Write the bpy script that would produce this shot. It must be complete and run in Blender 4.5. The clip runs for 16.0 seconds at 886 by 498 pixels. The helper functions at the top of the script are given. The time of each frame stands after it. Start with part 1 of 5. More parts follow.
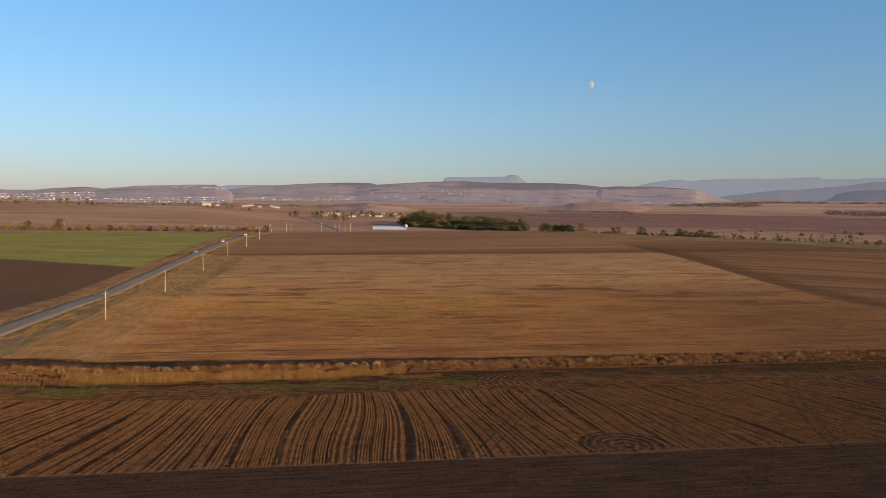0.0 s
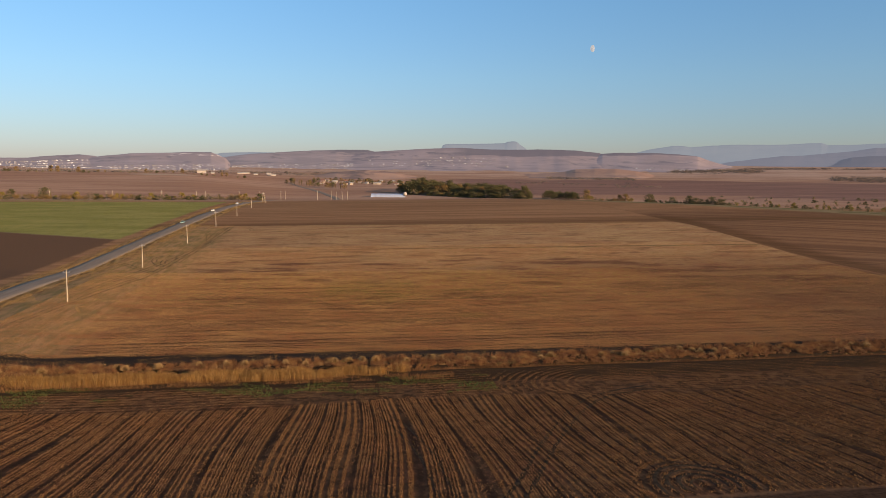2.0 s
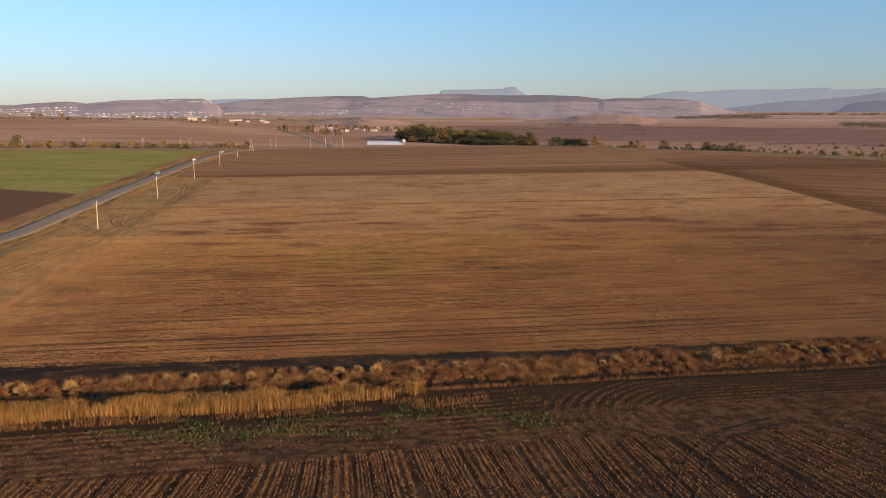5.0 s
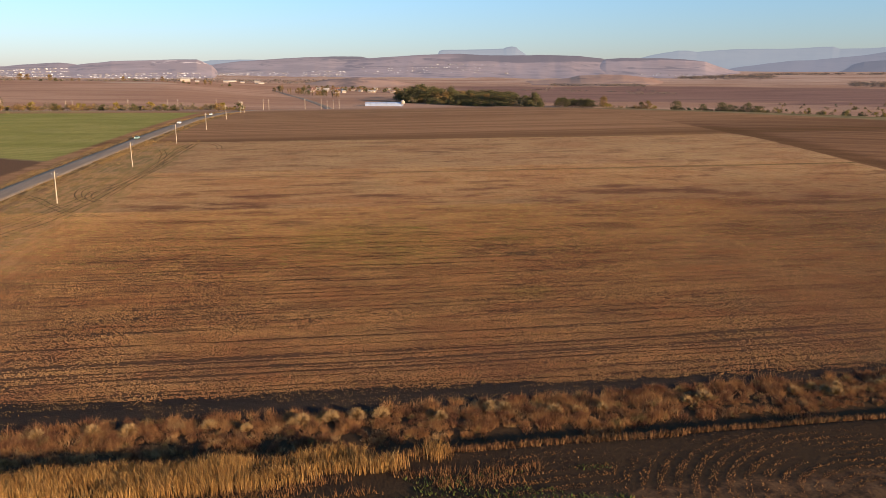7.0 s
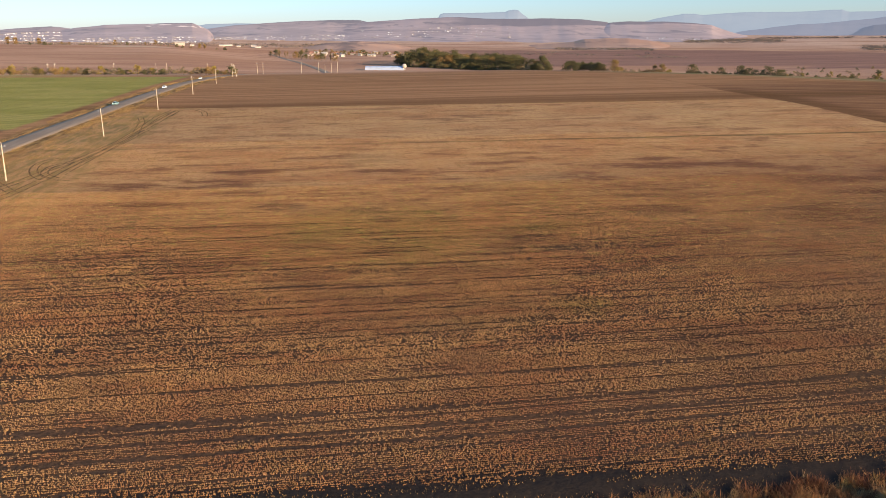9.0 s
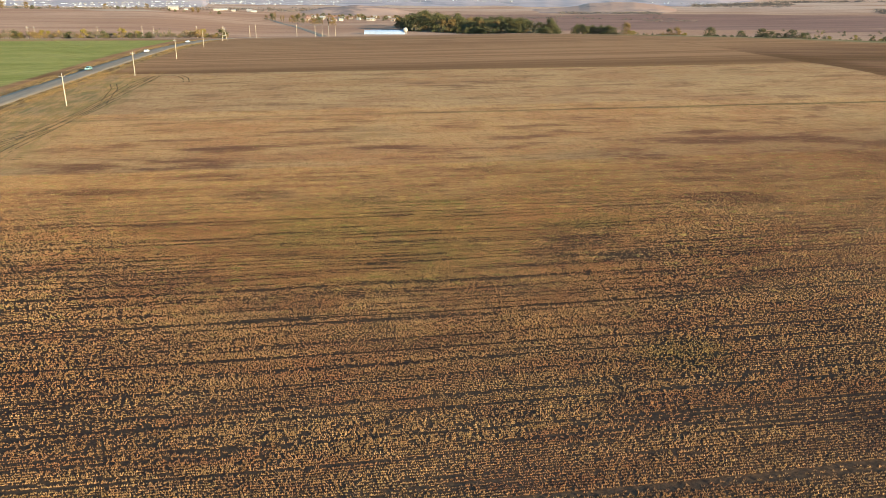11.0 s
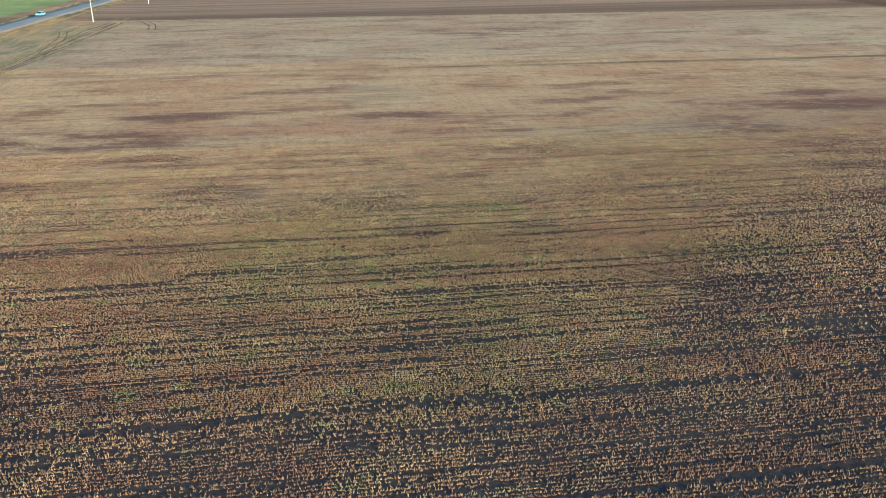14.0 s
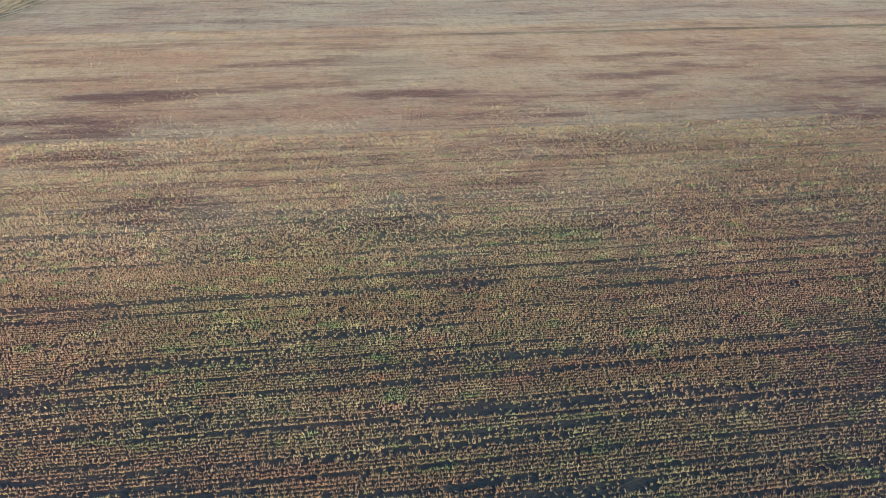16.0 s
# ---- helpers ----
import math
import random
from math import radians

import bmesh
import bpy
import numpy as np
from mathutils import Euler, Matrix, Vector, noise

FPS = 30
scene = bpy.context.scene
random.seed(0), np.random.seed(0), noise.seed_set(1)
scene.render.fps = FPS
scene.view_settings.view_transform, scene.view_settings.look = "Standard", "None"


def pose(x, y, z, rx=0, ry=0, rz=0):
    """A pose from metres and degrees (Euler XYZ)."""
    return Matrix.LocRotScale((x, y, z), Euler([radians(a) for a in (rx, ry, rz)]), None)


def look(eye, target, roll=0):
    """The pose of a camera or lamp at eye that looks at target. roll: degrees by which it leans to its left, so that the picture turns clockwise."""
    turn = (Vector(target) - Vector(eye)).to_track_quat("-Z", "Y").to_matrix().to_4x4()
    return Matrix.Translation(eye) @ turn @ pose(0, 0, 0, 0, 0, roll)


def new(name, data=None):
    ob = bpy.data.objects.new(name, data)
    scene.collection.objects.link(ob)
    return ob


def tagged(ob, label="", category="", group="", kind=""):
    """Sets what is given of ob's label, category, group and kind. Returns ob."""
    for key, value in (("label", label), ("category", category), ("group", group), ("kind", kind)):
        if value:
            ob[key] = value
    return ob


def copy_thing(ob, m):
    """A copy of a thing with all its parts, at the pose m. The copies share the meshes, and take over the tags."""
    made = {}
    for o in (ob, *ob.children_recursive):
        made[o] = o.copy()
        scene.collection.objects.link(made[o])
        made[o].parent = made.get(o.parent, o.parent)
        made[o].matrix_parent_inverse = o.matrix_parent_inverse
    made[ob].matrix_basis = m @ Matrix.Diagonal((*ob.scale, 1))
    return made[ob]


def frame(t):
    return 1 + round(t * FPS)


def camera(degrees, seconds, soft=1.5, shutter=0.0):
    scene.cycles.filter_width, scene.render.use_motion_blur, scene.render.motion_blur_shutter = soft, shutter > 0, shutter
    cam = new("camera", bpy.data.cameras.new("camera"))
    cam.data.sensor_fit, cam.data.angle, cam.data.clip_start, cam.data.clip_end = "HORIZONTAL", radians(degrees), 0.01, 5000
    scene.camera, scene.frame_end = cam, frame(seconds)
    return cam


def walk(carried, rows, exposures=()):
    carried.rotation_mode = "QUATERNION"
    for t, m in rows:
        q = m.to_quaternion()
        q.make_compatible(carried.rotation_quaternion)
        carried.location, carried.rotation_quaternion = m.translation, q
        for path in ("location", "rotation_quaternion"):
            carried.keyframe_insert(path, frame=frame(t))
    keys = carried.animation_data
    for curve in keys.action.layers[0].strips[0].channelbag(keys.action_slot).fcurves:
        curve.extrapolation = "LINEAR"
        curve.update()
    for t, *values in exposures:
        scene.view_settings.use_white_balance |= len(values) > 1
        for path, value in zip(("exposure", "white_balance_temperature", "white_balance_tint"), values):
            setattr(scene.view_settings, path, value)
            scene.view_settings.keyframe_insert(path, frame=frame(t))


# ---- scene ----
cam = camera(61.2, 16.0, soft=0.9)
METRES, EYE, TILT, LEAN, TURN = 228.57, 32.0, 0.0, 0.0, -8.4
ROWS = [
    (0.0, 0.0, 0.0, 0.0, 0.03, -3.45, -0.55),
    (0.5, -0.0029, 0.0304, -0.0007, -0.0, -4.04, -0.53),
    (1.0, -0.0059, 0.063, -0.0013, -0.03, -4.67, -0.49),
    (1.5, -0.0086, 0.0928, -0.0016, -0.07, -5.26, -0.46),
    (2.0, -0.0111, 0.1249, -0.0024, -0.1, -5.94, -0.41),
    (2.5, -0.0135, 0.1546, -0.0035, -0.13, -6.58, -0.37),
    (3.0, -0.016, 0.1869, -0.0048, -0.16, -7.26, -0.33),
    (3.5, -0.0187, 0.2169, -0.0061, -0.2, -7.9, -0.32),
    (4.0, -0.0221, 0.2502, -0.0075, -0.24, -8.59, -0.29),
    (4.5, -0.0253, 0.2815, -0.0088, -0.28, -9.24, -0.25),
    (7.0, -0.0421, 0.4453, -0.0158, -0.45, -12.78, -0.1),
    (7.5, -0.0454, 0.4767, -0.0178, -0.47, -13.44, -0.08),
    (8.0, -0.0492, 0.511, -0.0205, -0.46, -14.1, -0.08),
    (8.5, -0.0527, 0.5424, -0.0233, -0.44, -14.69, -0.07),
    (9.0, -0.0565, 0.5765, -0.0262, -0.44, -15.32, -0.06),
    (11.5, -0.0741, 0.7372, -0.0426, -0.46, -18.35, -0.02),
    (12.0, -0.0775, 0.7697, -0.0461, -0.44, -18.94, -0.0),
    (12.5, -0.0805, 0.7987, -0.0494, -0.43, -19.5, 0.03),
    (13.0, -0.0837, 0.829, -0.0536, -0.43, -20.08, 0.03),
    (13.5, -0.0867, 0.8563, -0.0577, -0.43, -20.6, 0.02),
    (14.0, -0.0902, 0.8856, -0.0619, -0.4, -21.16, 0.01),
    (14.5, -0.0935, 0.9119, -0.0658, -0.41, -21.69, -0.01),
    (15.0, -0.0968, 0.9397, -0.0701, -0.39, -22.29, -0.04),
    (15.5, -0.0997, 0.9643, -0.074, -0.36, -22.82, -0.08),
    (16.0, -0.1029, 0.9906, -0.0778, -0.36, -23.3, -0.12),
]
# exposure and white balance: seconds, stops, kelvin, tint
EXPOSURES = [(0.0, 0.4, 7000, 14), (4.5, 0.62, 7000, 15), (7.0, 0.85, 6800, 14), (9.0, 1.14, 6500, 10), (11.5, 1.47, 5600, -14), (12.5, 1.53, 4900, -17), (16.0, 1.60, 4080, -10)]
SKY_STRENGTH, SUN_STRENGTH, HAZE, MOON = 0.15, 5.0, 1.0, 0.42
SKY_TINT = (1.0, 1.07, 1.32)
walk(cam, [(t, pose(0, 0, EYE, TILT, LEAN, TURN) @ pose(METRES * x, METRES * y, METRES * z, 90 + pitch, roll, yaw)) for t, x, y, z, yaw, pitch, roll in ROWS], EXPOSURES)
TAU = math.tau
SUN_ELEVATION, SUN_AZIMUTH = 10.5, 138.0      # degrees; azimuth clockwise from +y


# ---- world, sun ----
world = bpy.data.worlds.new("world")
scene.world = world
world.use_nodes = True
wn, wl = world.node_tree.nodes, world.node_tree.links
sky = wn.new("ShaderNodeTexSky")
sky.sky_type, sky.sun_disc = "NISHITA", False
sky.sun_elevation, sky.sun_rotation = radians(SUN_ELEVATION), radians(SUN_AZIMUTH)
sky.altitude, sky.air_density, sky.dust_density, sky.ozone_density = 300, 1.0, 0.5, 3.0
tint = wn.new("ShaderNodeMix")
tint.data_type, tint.blend_type = "RGBA", "MULTIPLY"
tint.inputs[0].default_value, tint.inputs[7].default_value = 1.0, (*SKY_TINT, 1)
wl.new(sky.outputs[0], tint.inputs[6])
# dusty, rosy air low down, clear blue above
ways = wn.new("ShaderNodeTexCoord")
split = wn.new("ShaderNodeSeparateXYZ")
wl.new(ways.outputs["Generated"], split.inputs[0])
ramp = wn.new("ShaderNodeValToRGB")
ramp.color_ramp.elements[0].position, ramp.color_ramp.elements[0].color = 0.0, (0.55, 0.50, 0.58, 1)
ramp.color_ramp.elements[1].position, ramp.color_ramp.elements[1].color = 0.28, (0.67, 0.85, 0.77, 1)
low = ramp.color_ramp.elements.new(0.12)
low.color = (0.64, 0.69, 0.645, 1)
haze_band = ramp.color_ramp.elements.new(0.045)
haze_band.color = (0.585, 0.57, 0.585, 1)
wl.new(split.outputs[2], ramp.inputs[0])
air = wn.new("ShaderNodeMix")
air.data_type, air.blend_type = "RGBA", "MULTIPLY"
air.inputs[0].default_value = 1.0
wl.new(tint.outputs[2], air.inputs[6])
wl.new(ramp.outputs[0], air.inputs[7])
wl.new(air.outputs[2], wn["Background"].inputs[0])
wn["Background"].inputs[1].default_value = SKY_STRENGTH

lamp = bpy.data.lights.new("sun", "SUN")
lamp.energy, lamp.angle, lamp.color = SUN_STRENGTH, radians(0.6), (1.0, 0.73, 0.44)
sun = new("sun", lamp)
se, sa = radians(SUN_ELEVATION), radians(SUN_AZIMUTH)
sun.matrix_world = look((math.sin(sa) * math.cos(se) * 100, math.cos(sa) * math.cos(se) * 100, math.sin(se) * 100), (0, 0, 0))


# ---- node helpers ----
class Graph:
    def __init__(self, name, rough=1.0, spec=0.0):
        self.mat = bpy.data.materials.new(name)
        self.mat.use_nodes = True
        self.nodes, self.links = self.mat.node_tree.nodes, self.mat.node_tree.links
        self.bsdf = self.nodes["Principled BSDF"]
        self.bsdf.inputs["Roughness"].default_value = rough
        self.bsdf.inputs["Specular IOR Level"].default_value = spec

    def put(self, socket, value):
        if hasattr(value, "is_linked"):
            self.links.new(value, socket)
        elif isinstance(value, tuple) and len(value) == 3 and socket.type == "RGBA":
            socket.default_value = (*value, 1)
        else:
            socket.default_value = value

    def where(self):
        return self.nodes.new("ShaderNodeNewGeometry").outputs["Position"]

    def island(self):
        return self.nodes.new("ShaderNodeNewGeometry").outputs["Random Per Island"]

    def thing(self):
        return self.nodes.new("ShaderNodeObjectInfo").outputs["Random"]

    def axes(self, vec):
        n = self.nodes.new("ShaderNodeSeparateXYZ")
        self.put(n.inputs[0], vec)
        return n.outputs

    def math(self, op, a, b=0.0, c=0.0):
        n = self.nodes.new("ShaderNodeMath")
        n.operation = op
        for i, v in enumerate((a, b, c)):
            self.put(n.inputs[i], v)
        return n.outputs[0]

    def scaled(self, vec, s, off=(0, 0, 0)):
        n = self.nodes.new("ShaderNodeVectorMath")
        n.operation = "MULTIPLY_ADD"
        self.put(n.inputs[0], vec)
        n.inputs[1].default_value, n.inputs[2].default_value = s, off
        return n.outputs[0]

    def step(self, v, a, b, lo=0.0, hi=1.0):
        n = self.nodes.new("ShaderNodeMapRange")
        n.interpolation_type = "SMOOTHSTEP"
        for i, q in enumerate((v, a, b, lo, hi)):
            self.put(n.inputs[i], q)
        return n.outputs[0]

    def noise(self, vec, scale, detail=3.0, rough=0.55):
        n = self.nodes.new("ShaderNodeTexNoise")
        self.put(n.inputs["Vector"], vec)
        n.inputs["Scale"].default_value, n.inputs["Detail"].default_value, n.inputs["Roughness"].default_value = scale, detail, rough
        return n.outputs["Fac"]

    def mix(self, f, a, b):
        n = self.nodes.new("ShaderNodeMix")
        n.data_type = "RGBA"
        for i, v in ((0, f), (6, a), (7, b)):
            self.put(n.inputs[i], v)
        return n.outputs[2]

    def both(self, *fs):
        out = fs[0]
        for f in fs[1:]:
            out = self.math("MULTIPLY", out, f)
        return out

    def inverse(self, f):
        return self.math("SUBTRACT", 1.0, f)

    def bump(self, height, strength, distance):
        n = self.nodes.new("ShaderNodeBump")
        self.put(n.inputs["Height"], height)
        n.inputs["Strength"].default_value, n.inputs["Distance"].default_value = strength, distance
        self.links.new(n.outputs[0], self.bsdf.inputs["Normal"])

    def done(self, colour):
        self.put(self.bsdf.inputs["Base Color"], colour)
        return self.mat


def plain(name, colour, rough=0.8, spread=0.12, scale=3.0, metal=0.0, spec=0.3):
    """A painted or natural surface with a fine mottling."""
    g = Graph(name, rough, spec)
    g.bsdf.inputs["Metallic"].default_value = metal
    n = g.step(g.noise(g.where(), scale, 5), 0.3, 0.7)
    lo, hi = tuple(c * (1 - spread) for c in colour), tuple(min(1, c * (1 + spread)) for c in colour)
    return g.done(g.mix(n, lo, hi))


# ---- lie of the land ----
def sstep(a, b, v):
    t = np.clip((v - a) / (b - a), 0, 1)
    return t * t * (3 - 2 * t)


def vnoise(x, y, seed=0):
    """Smooth value noise in 0..1, for arrays."""
    xi, yi = np.floor(x), np.floor(y)
    fx, fy = x - xi, y - yi
    fx, fy = fx * fx * (3 - 2 * fx), fy * fy * (3 - 2 * fy)

    def h(i, j):
        v = np.sin(i * 127.1 + j * 311.7 + seed * 74.7) * 43758.5453
        return v - np.floor(v)
    return (h(xi, yi) * (1 - fx) + h(xi + 1, yi) * fx) * (1 - fy) + (h(xi, yi + 1) * (1 - fx) + h(xi + 1, yi + 1) * fx) * fy


def fnoise(x, y, seed=0, octaves=3):
    out, amp, total = 0, 1.0, 0.0
    for k in range(octaves):
        out, total = out + amp * vnoise(x * 2 ** k, y * 2 ** k, seed + 13 * k), total + amp
        amp *= 0.5
    return out / total


def land(x, y):
    """Height of the ground: a plateau of fields, a low crest, a shallow valley, rising plains."""
    x, y = np.asarray(x, float), np.asarray(y, float)
    plateau = -4.2 - 1.7 * sstep(95, 165, y)
    plateau = plateau + np.interp(y, [285, 320, 388, 462, 532, 600, 680, 740, 1000], [0, .7, 2.9, 5.0, 7.1, 8.7, 9.3, 9.1, 6.0])
    plateau = plateau + 0.012 * np.clip(x + 60, 0, 330) * sstep(300, 450, y)
    plateau = plateau - 0.7 * np.exp(-((y - 168.4 - 0.006 * x) / 1.5) ** 2) * sstep(-115, -95, x)
    plateau = plateau - 0.6 * sstep(165.5, 169, y) * sstep(180, 176, y) * sstep(-90, -75, x)
    plateau = plateau + 1.15 * sstep(-50, -68, x) * sstep(322, 275, y) * sstep(120, 190, y)
    by_road = np.abs(x - np.interp(y, [100, 230, 350, 480, 600, 690], [-96, -92, -88, -83, -77, -69]))
    plateau = plateau + 0.25 * (fnoise(x / 9, y / 9, 5) - 0.5) * sstep(0, 60, y) * sstep(5, 16, by_road)
    d = np.hypot(x, y)
    az = np.degrees(np.arctan2(x, y))
    floor = np.interp(d, [650, 1000, 1250, 1500, 2200, 2800, 3600, 4850], [-7, -3, 2, 5, 15, 30, 50, 80])
    rise = np.interp(d, [700, 1000, 1700, 1950, 2500], [0, 4, 17, 12, 0])
    floor = floor + rise * sstep(-1, -11, az) * sstep(-80, -45, az)
    floor = floor + 7 * (fnoise(x / 420, y / 420, 9) - 0.5) * sstep(1000, 1600, d)
    past = np.maximum(y - 715, 0.75 * x + 0.66 * y - 575)
    w = sstep(0, 300, past)
    return plateau * (1 - w) + floor * w


def up(x, y):
    return float(land(x, y))


def polar(az, d, dz=0.0):
    x, y = d * math.sin(radians(az)), d * math.cos(radians(az))
    return x, y, up(x, y) + dz


# ---- mesh helpers ----
def mesh_from(name, verts, faces, mats, smooth=False):
    me = bpy.data.meshes.new(name)
    me.from_pydata(verts, [], faces)
    for m in (mats if isinstance(mats, (list, tuple)) else [mats]):
        me.materials.append(m)
    if smooth:
        me.polygons.foreach_set("use_smooth", np.ones(len(me.polygons), bool))
    me.update()
    return me


def part(name, bm, material, parent, label=""):
    me = bpy.data.meshes.new(name)
    bmesh.ops.recalc_face_normals(bm, faces=bm.faces)
    bm.to_mesh(me)
    bm.free()
    me.materials.append(material)
    ob = new(name, me)
    ob.parent = parent
    if label:
        tagged(ob, label)
    return ob


def box(bm, x0, x1, y0, y1, z0, z1):
    v = [bm.verts.new(p) for p in ((x0, y0, z0), (x1, y0, z0), (x1, y1, z0), (x0, y1, z0), (x0, y0, z1), (x1, y0, z1), (x1, y1, z1), (x0, y1, z1))]
    for f in ((0, 3, 2, 1), (4, 5, 6, 7), (0, 1, 5, 4), (1, 2, 6, 5), (2, 3, 7, 6), (3, 0, 4, 7)):
        bm.faces.new([v[i] for i in f])
    return v


def tube(bm, a, b, ra, rb, n=8):
    a, b = Vector(a), Vector(b)
    q = (b - a).to_track_quat("Z", "Y")
    lo = [bm.verts.new(a + q @ Vector((ra * math.cos(TAU * i / n), ra * math.sin(TAU * i / n), 0))) for i in range(n)]
    hi = [bm.verts.new(b + q @ Vector((rb * math.cos(TAU * i / n), rb * math.sin(TAU * i / n), 0))) for i in range(n)]
    for i in range(n):
        bm.faces.new((lo[i], lo[(i + 1) % n], hi[(i + 1) % n], hi[i]))
    bm.faces.new(lo[::-1]), bm.faces.new(hi)


def rng(seed):
    return np.random.default_rng(seed)


def blades(r, x, y, z, height, width, lean=0.35, bend=False, droop=0.0, spread=None):
    """Thin pointed blades at the given feet: triangles, or bent pairs."""
    n = len(x)
    a = r.uniform(0, TAU, n) if spread is None else r.normal(0, spread, n)
    l = r.uniform(0, TAU, n)
    ca, sa_ = np.cos(a) * width / 2, np.sin(a) * width / 2
    k = height * lean * r.uniform(0.1, 1, n)
    tip = np.stack([x + np.cos(l) * k, y + np.sin(l) * k, z + height], 1)
    b0 = np.stack([x - ca, y - sa_, z], 1)
    b1 = np.stack([x + ca, y + sa_, z], 1)
    if not bend:
        verts = np.concatenate([b0, b1, tip], 1).reshape(-1, 3)
        return verts, np.arange(3 * n).reshape(-1, 3)
    mid = np.stack([x + np.cos(l) * k * 0.3, y + np.sin(l) * k * 0.3, z + height * 0.62], 1)
    off = np.stack([ca, sa_, 0 * ca], 1) * 1.15
    tip[:, 2] -= droop * height
    verts = np.concatenate([b0, b1, mid + off, mid - off, tip], 1).reshape(-1, 3)
    i = np.arange(n)[:, None] * 5
    faces = np.concatenate([i + [0, 1, 2], i + [0, 2, 3], i + [3, 2, 4]], 1).reshape(-1, 3)
    return verts, faces


def stuff(name, pieces, mat, label, category):
    vs, fs, k = [], [], 0
    for v, f in pieces:
        vs.append(v), fs.append(f + k)
        k += len(v)
    ob = new(name, mesh_from(name, np.concatenate(vs), np.concatenate(fs), mat))
    return tagged(ob, label, category, kind="stuff")


# ---- materials ----
STRAW, STRAW_RED, STRAW_DARK, OLIVE = (0.49, 0.282, 0.125), (0.40, 0.195, 0.088), (0.165, 0.074, 0.043), (0.235, 0.20, 0.055)
# patches of the field: x, y, half length, half width
THIN_PATCHES = ((-29, 310, 25, 7), (-34, 290, 10, 3.5), (-12, 298, 9, 4), (-3, 284, 6, 4), (10, 341, 17, 3), (33, 297, 14, 5), (66, 306, 13, 7), (80, 290, 17, 9), (71, 270, 10, 6), (94, 322, 13, 9),
                (115, 317, 14, 8), (128, 279, 14, 8), (54, 418, 19, 11), (20, 321, 10, 4), (-15, 324, 10, 4), (13, 280, 6, 3), (112, 262, 24, 9), (140, 297, 30, 8), (170, 275, 30, 9), (34, 247, 4, 3), (41, 252, 5, 3), (17, 270, 3.2, 3.5), (165, 300, 30, 9))
PALE_PATCHES = ((20, 337, 11, 13), (39, 394, 11, 14), (58, 310, 9, 7), (45, 300, 5, 4), (45, 271, 4, 4), (43, 245, 4, 2.2), (148, 421, 29, 18), (155, 340, 19, 11))
GREEN_PATCHES = ((14, 260, 20, 25), (6, 262, 9, 17), (44, 261, 9, 5), (58, 193, 9, 2.5), (38, 218, 5, 4), (25, 274, 4, 4))


def crop_colour(g, pos, straw=STRAW):
    """The stubble field's colours: streaks along the drilling, reddish and green patches."""
    n1 = g.noise(g.scaled(pos, (0.045, 0.13, 0.0)), 1.0, 8, 0.72)
    n2 = g.noise(g.scaled(pos, (0.03, 0.055, 0.0), (31, 7, 0)), 1.0, 7, 0.68)
    n3 = g.noise(g.scaled(pos, (0.013, 0.022, 0.0), (3, 57, 0)), 1.0, 3, 0.5)
    c = g.mix(g.step(n2, 0.42, 0.62), straw, STRAW_RED)
    c = g.mix(g.both(g.step(n1, 0.49, 0.63), 0.8), c, STRAW_DARK)
    x, y, _ = g.axes(pos)
    for patches, colour, most, lo, hi in ((GREEN_PATCHES, OLIVE, 0.7, 0.30, 0.55), (THIN_PATCHES, STRAW_DARK, 0.85, 0.43, 0.56), (PALE_PATCHES, (0.46, 0.285, 0.13), 0.6, 0.34, 0.58)):
        f = 0.0
        for px, py, a, b in patches:
            dx, dy = g.math("MULTIPLY", g.math("SUBTRACT", x, float(px)), 1 / a), g.math("MULTIPLY", g.math("SUBTRACT", y, float(py)), 1 / b)
            f = g.math("MAXIMUM", f, g.step(g.math("ADD", g.math("MULTIPLY", dx, dx), g.math("MULTIPLY", dy, dy)), 1.3, 0.1))
        c = g.mix(g.both(f, g.step(n1, lo, hi), most), c, colour)
    c = g.mix(g.both(g.step(n3, 0.58, 0.70), 0.15), c, OLIVE)
    # darker, redder straw towards the east
    c = g.mix(g.both(g.step(x, 25, 115, 0.0, 0.44), g.step(y, 350, 310)), c, STRAW_DARK)
    # far end of the field paled, the haze over it put into its colour
    c = g.mix(g.step(y, 320, 380, 0.0, 0.22), c, (0.58, 0.36, 0.18))
    # fine drilled lines
    line = g.noise(g.scaled(pos, (0.02, 1.1, 0.0), (5, 11, 0)), 1.0, 4, 0.6)
    c = g.mix(g.step(line, 0.54, 0.66, 0.0, 0.45), c, STRAW_DARK)
    grain = g.noise(g.scaled(pos, (0.75, 0.16, 0.0), (17, 4, 0)), 1.0, 6, 0.75)
    c = g.mix(g.step(grain, 0.50, 0.66, 0.0, 0.35), c, STRAW_DARK)
    speck = g.noise(g.scaled(pos, (0.35, 0.7, 0.0), (9, 2, 0)), 1.0, 6, 0.75)
    return g.mix(g.step(speck, 0.48, 0.66, 0.0, 0.4), c, STRAW_DARK)


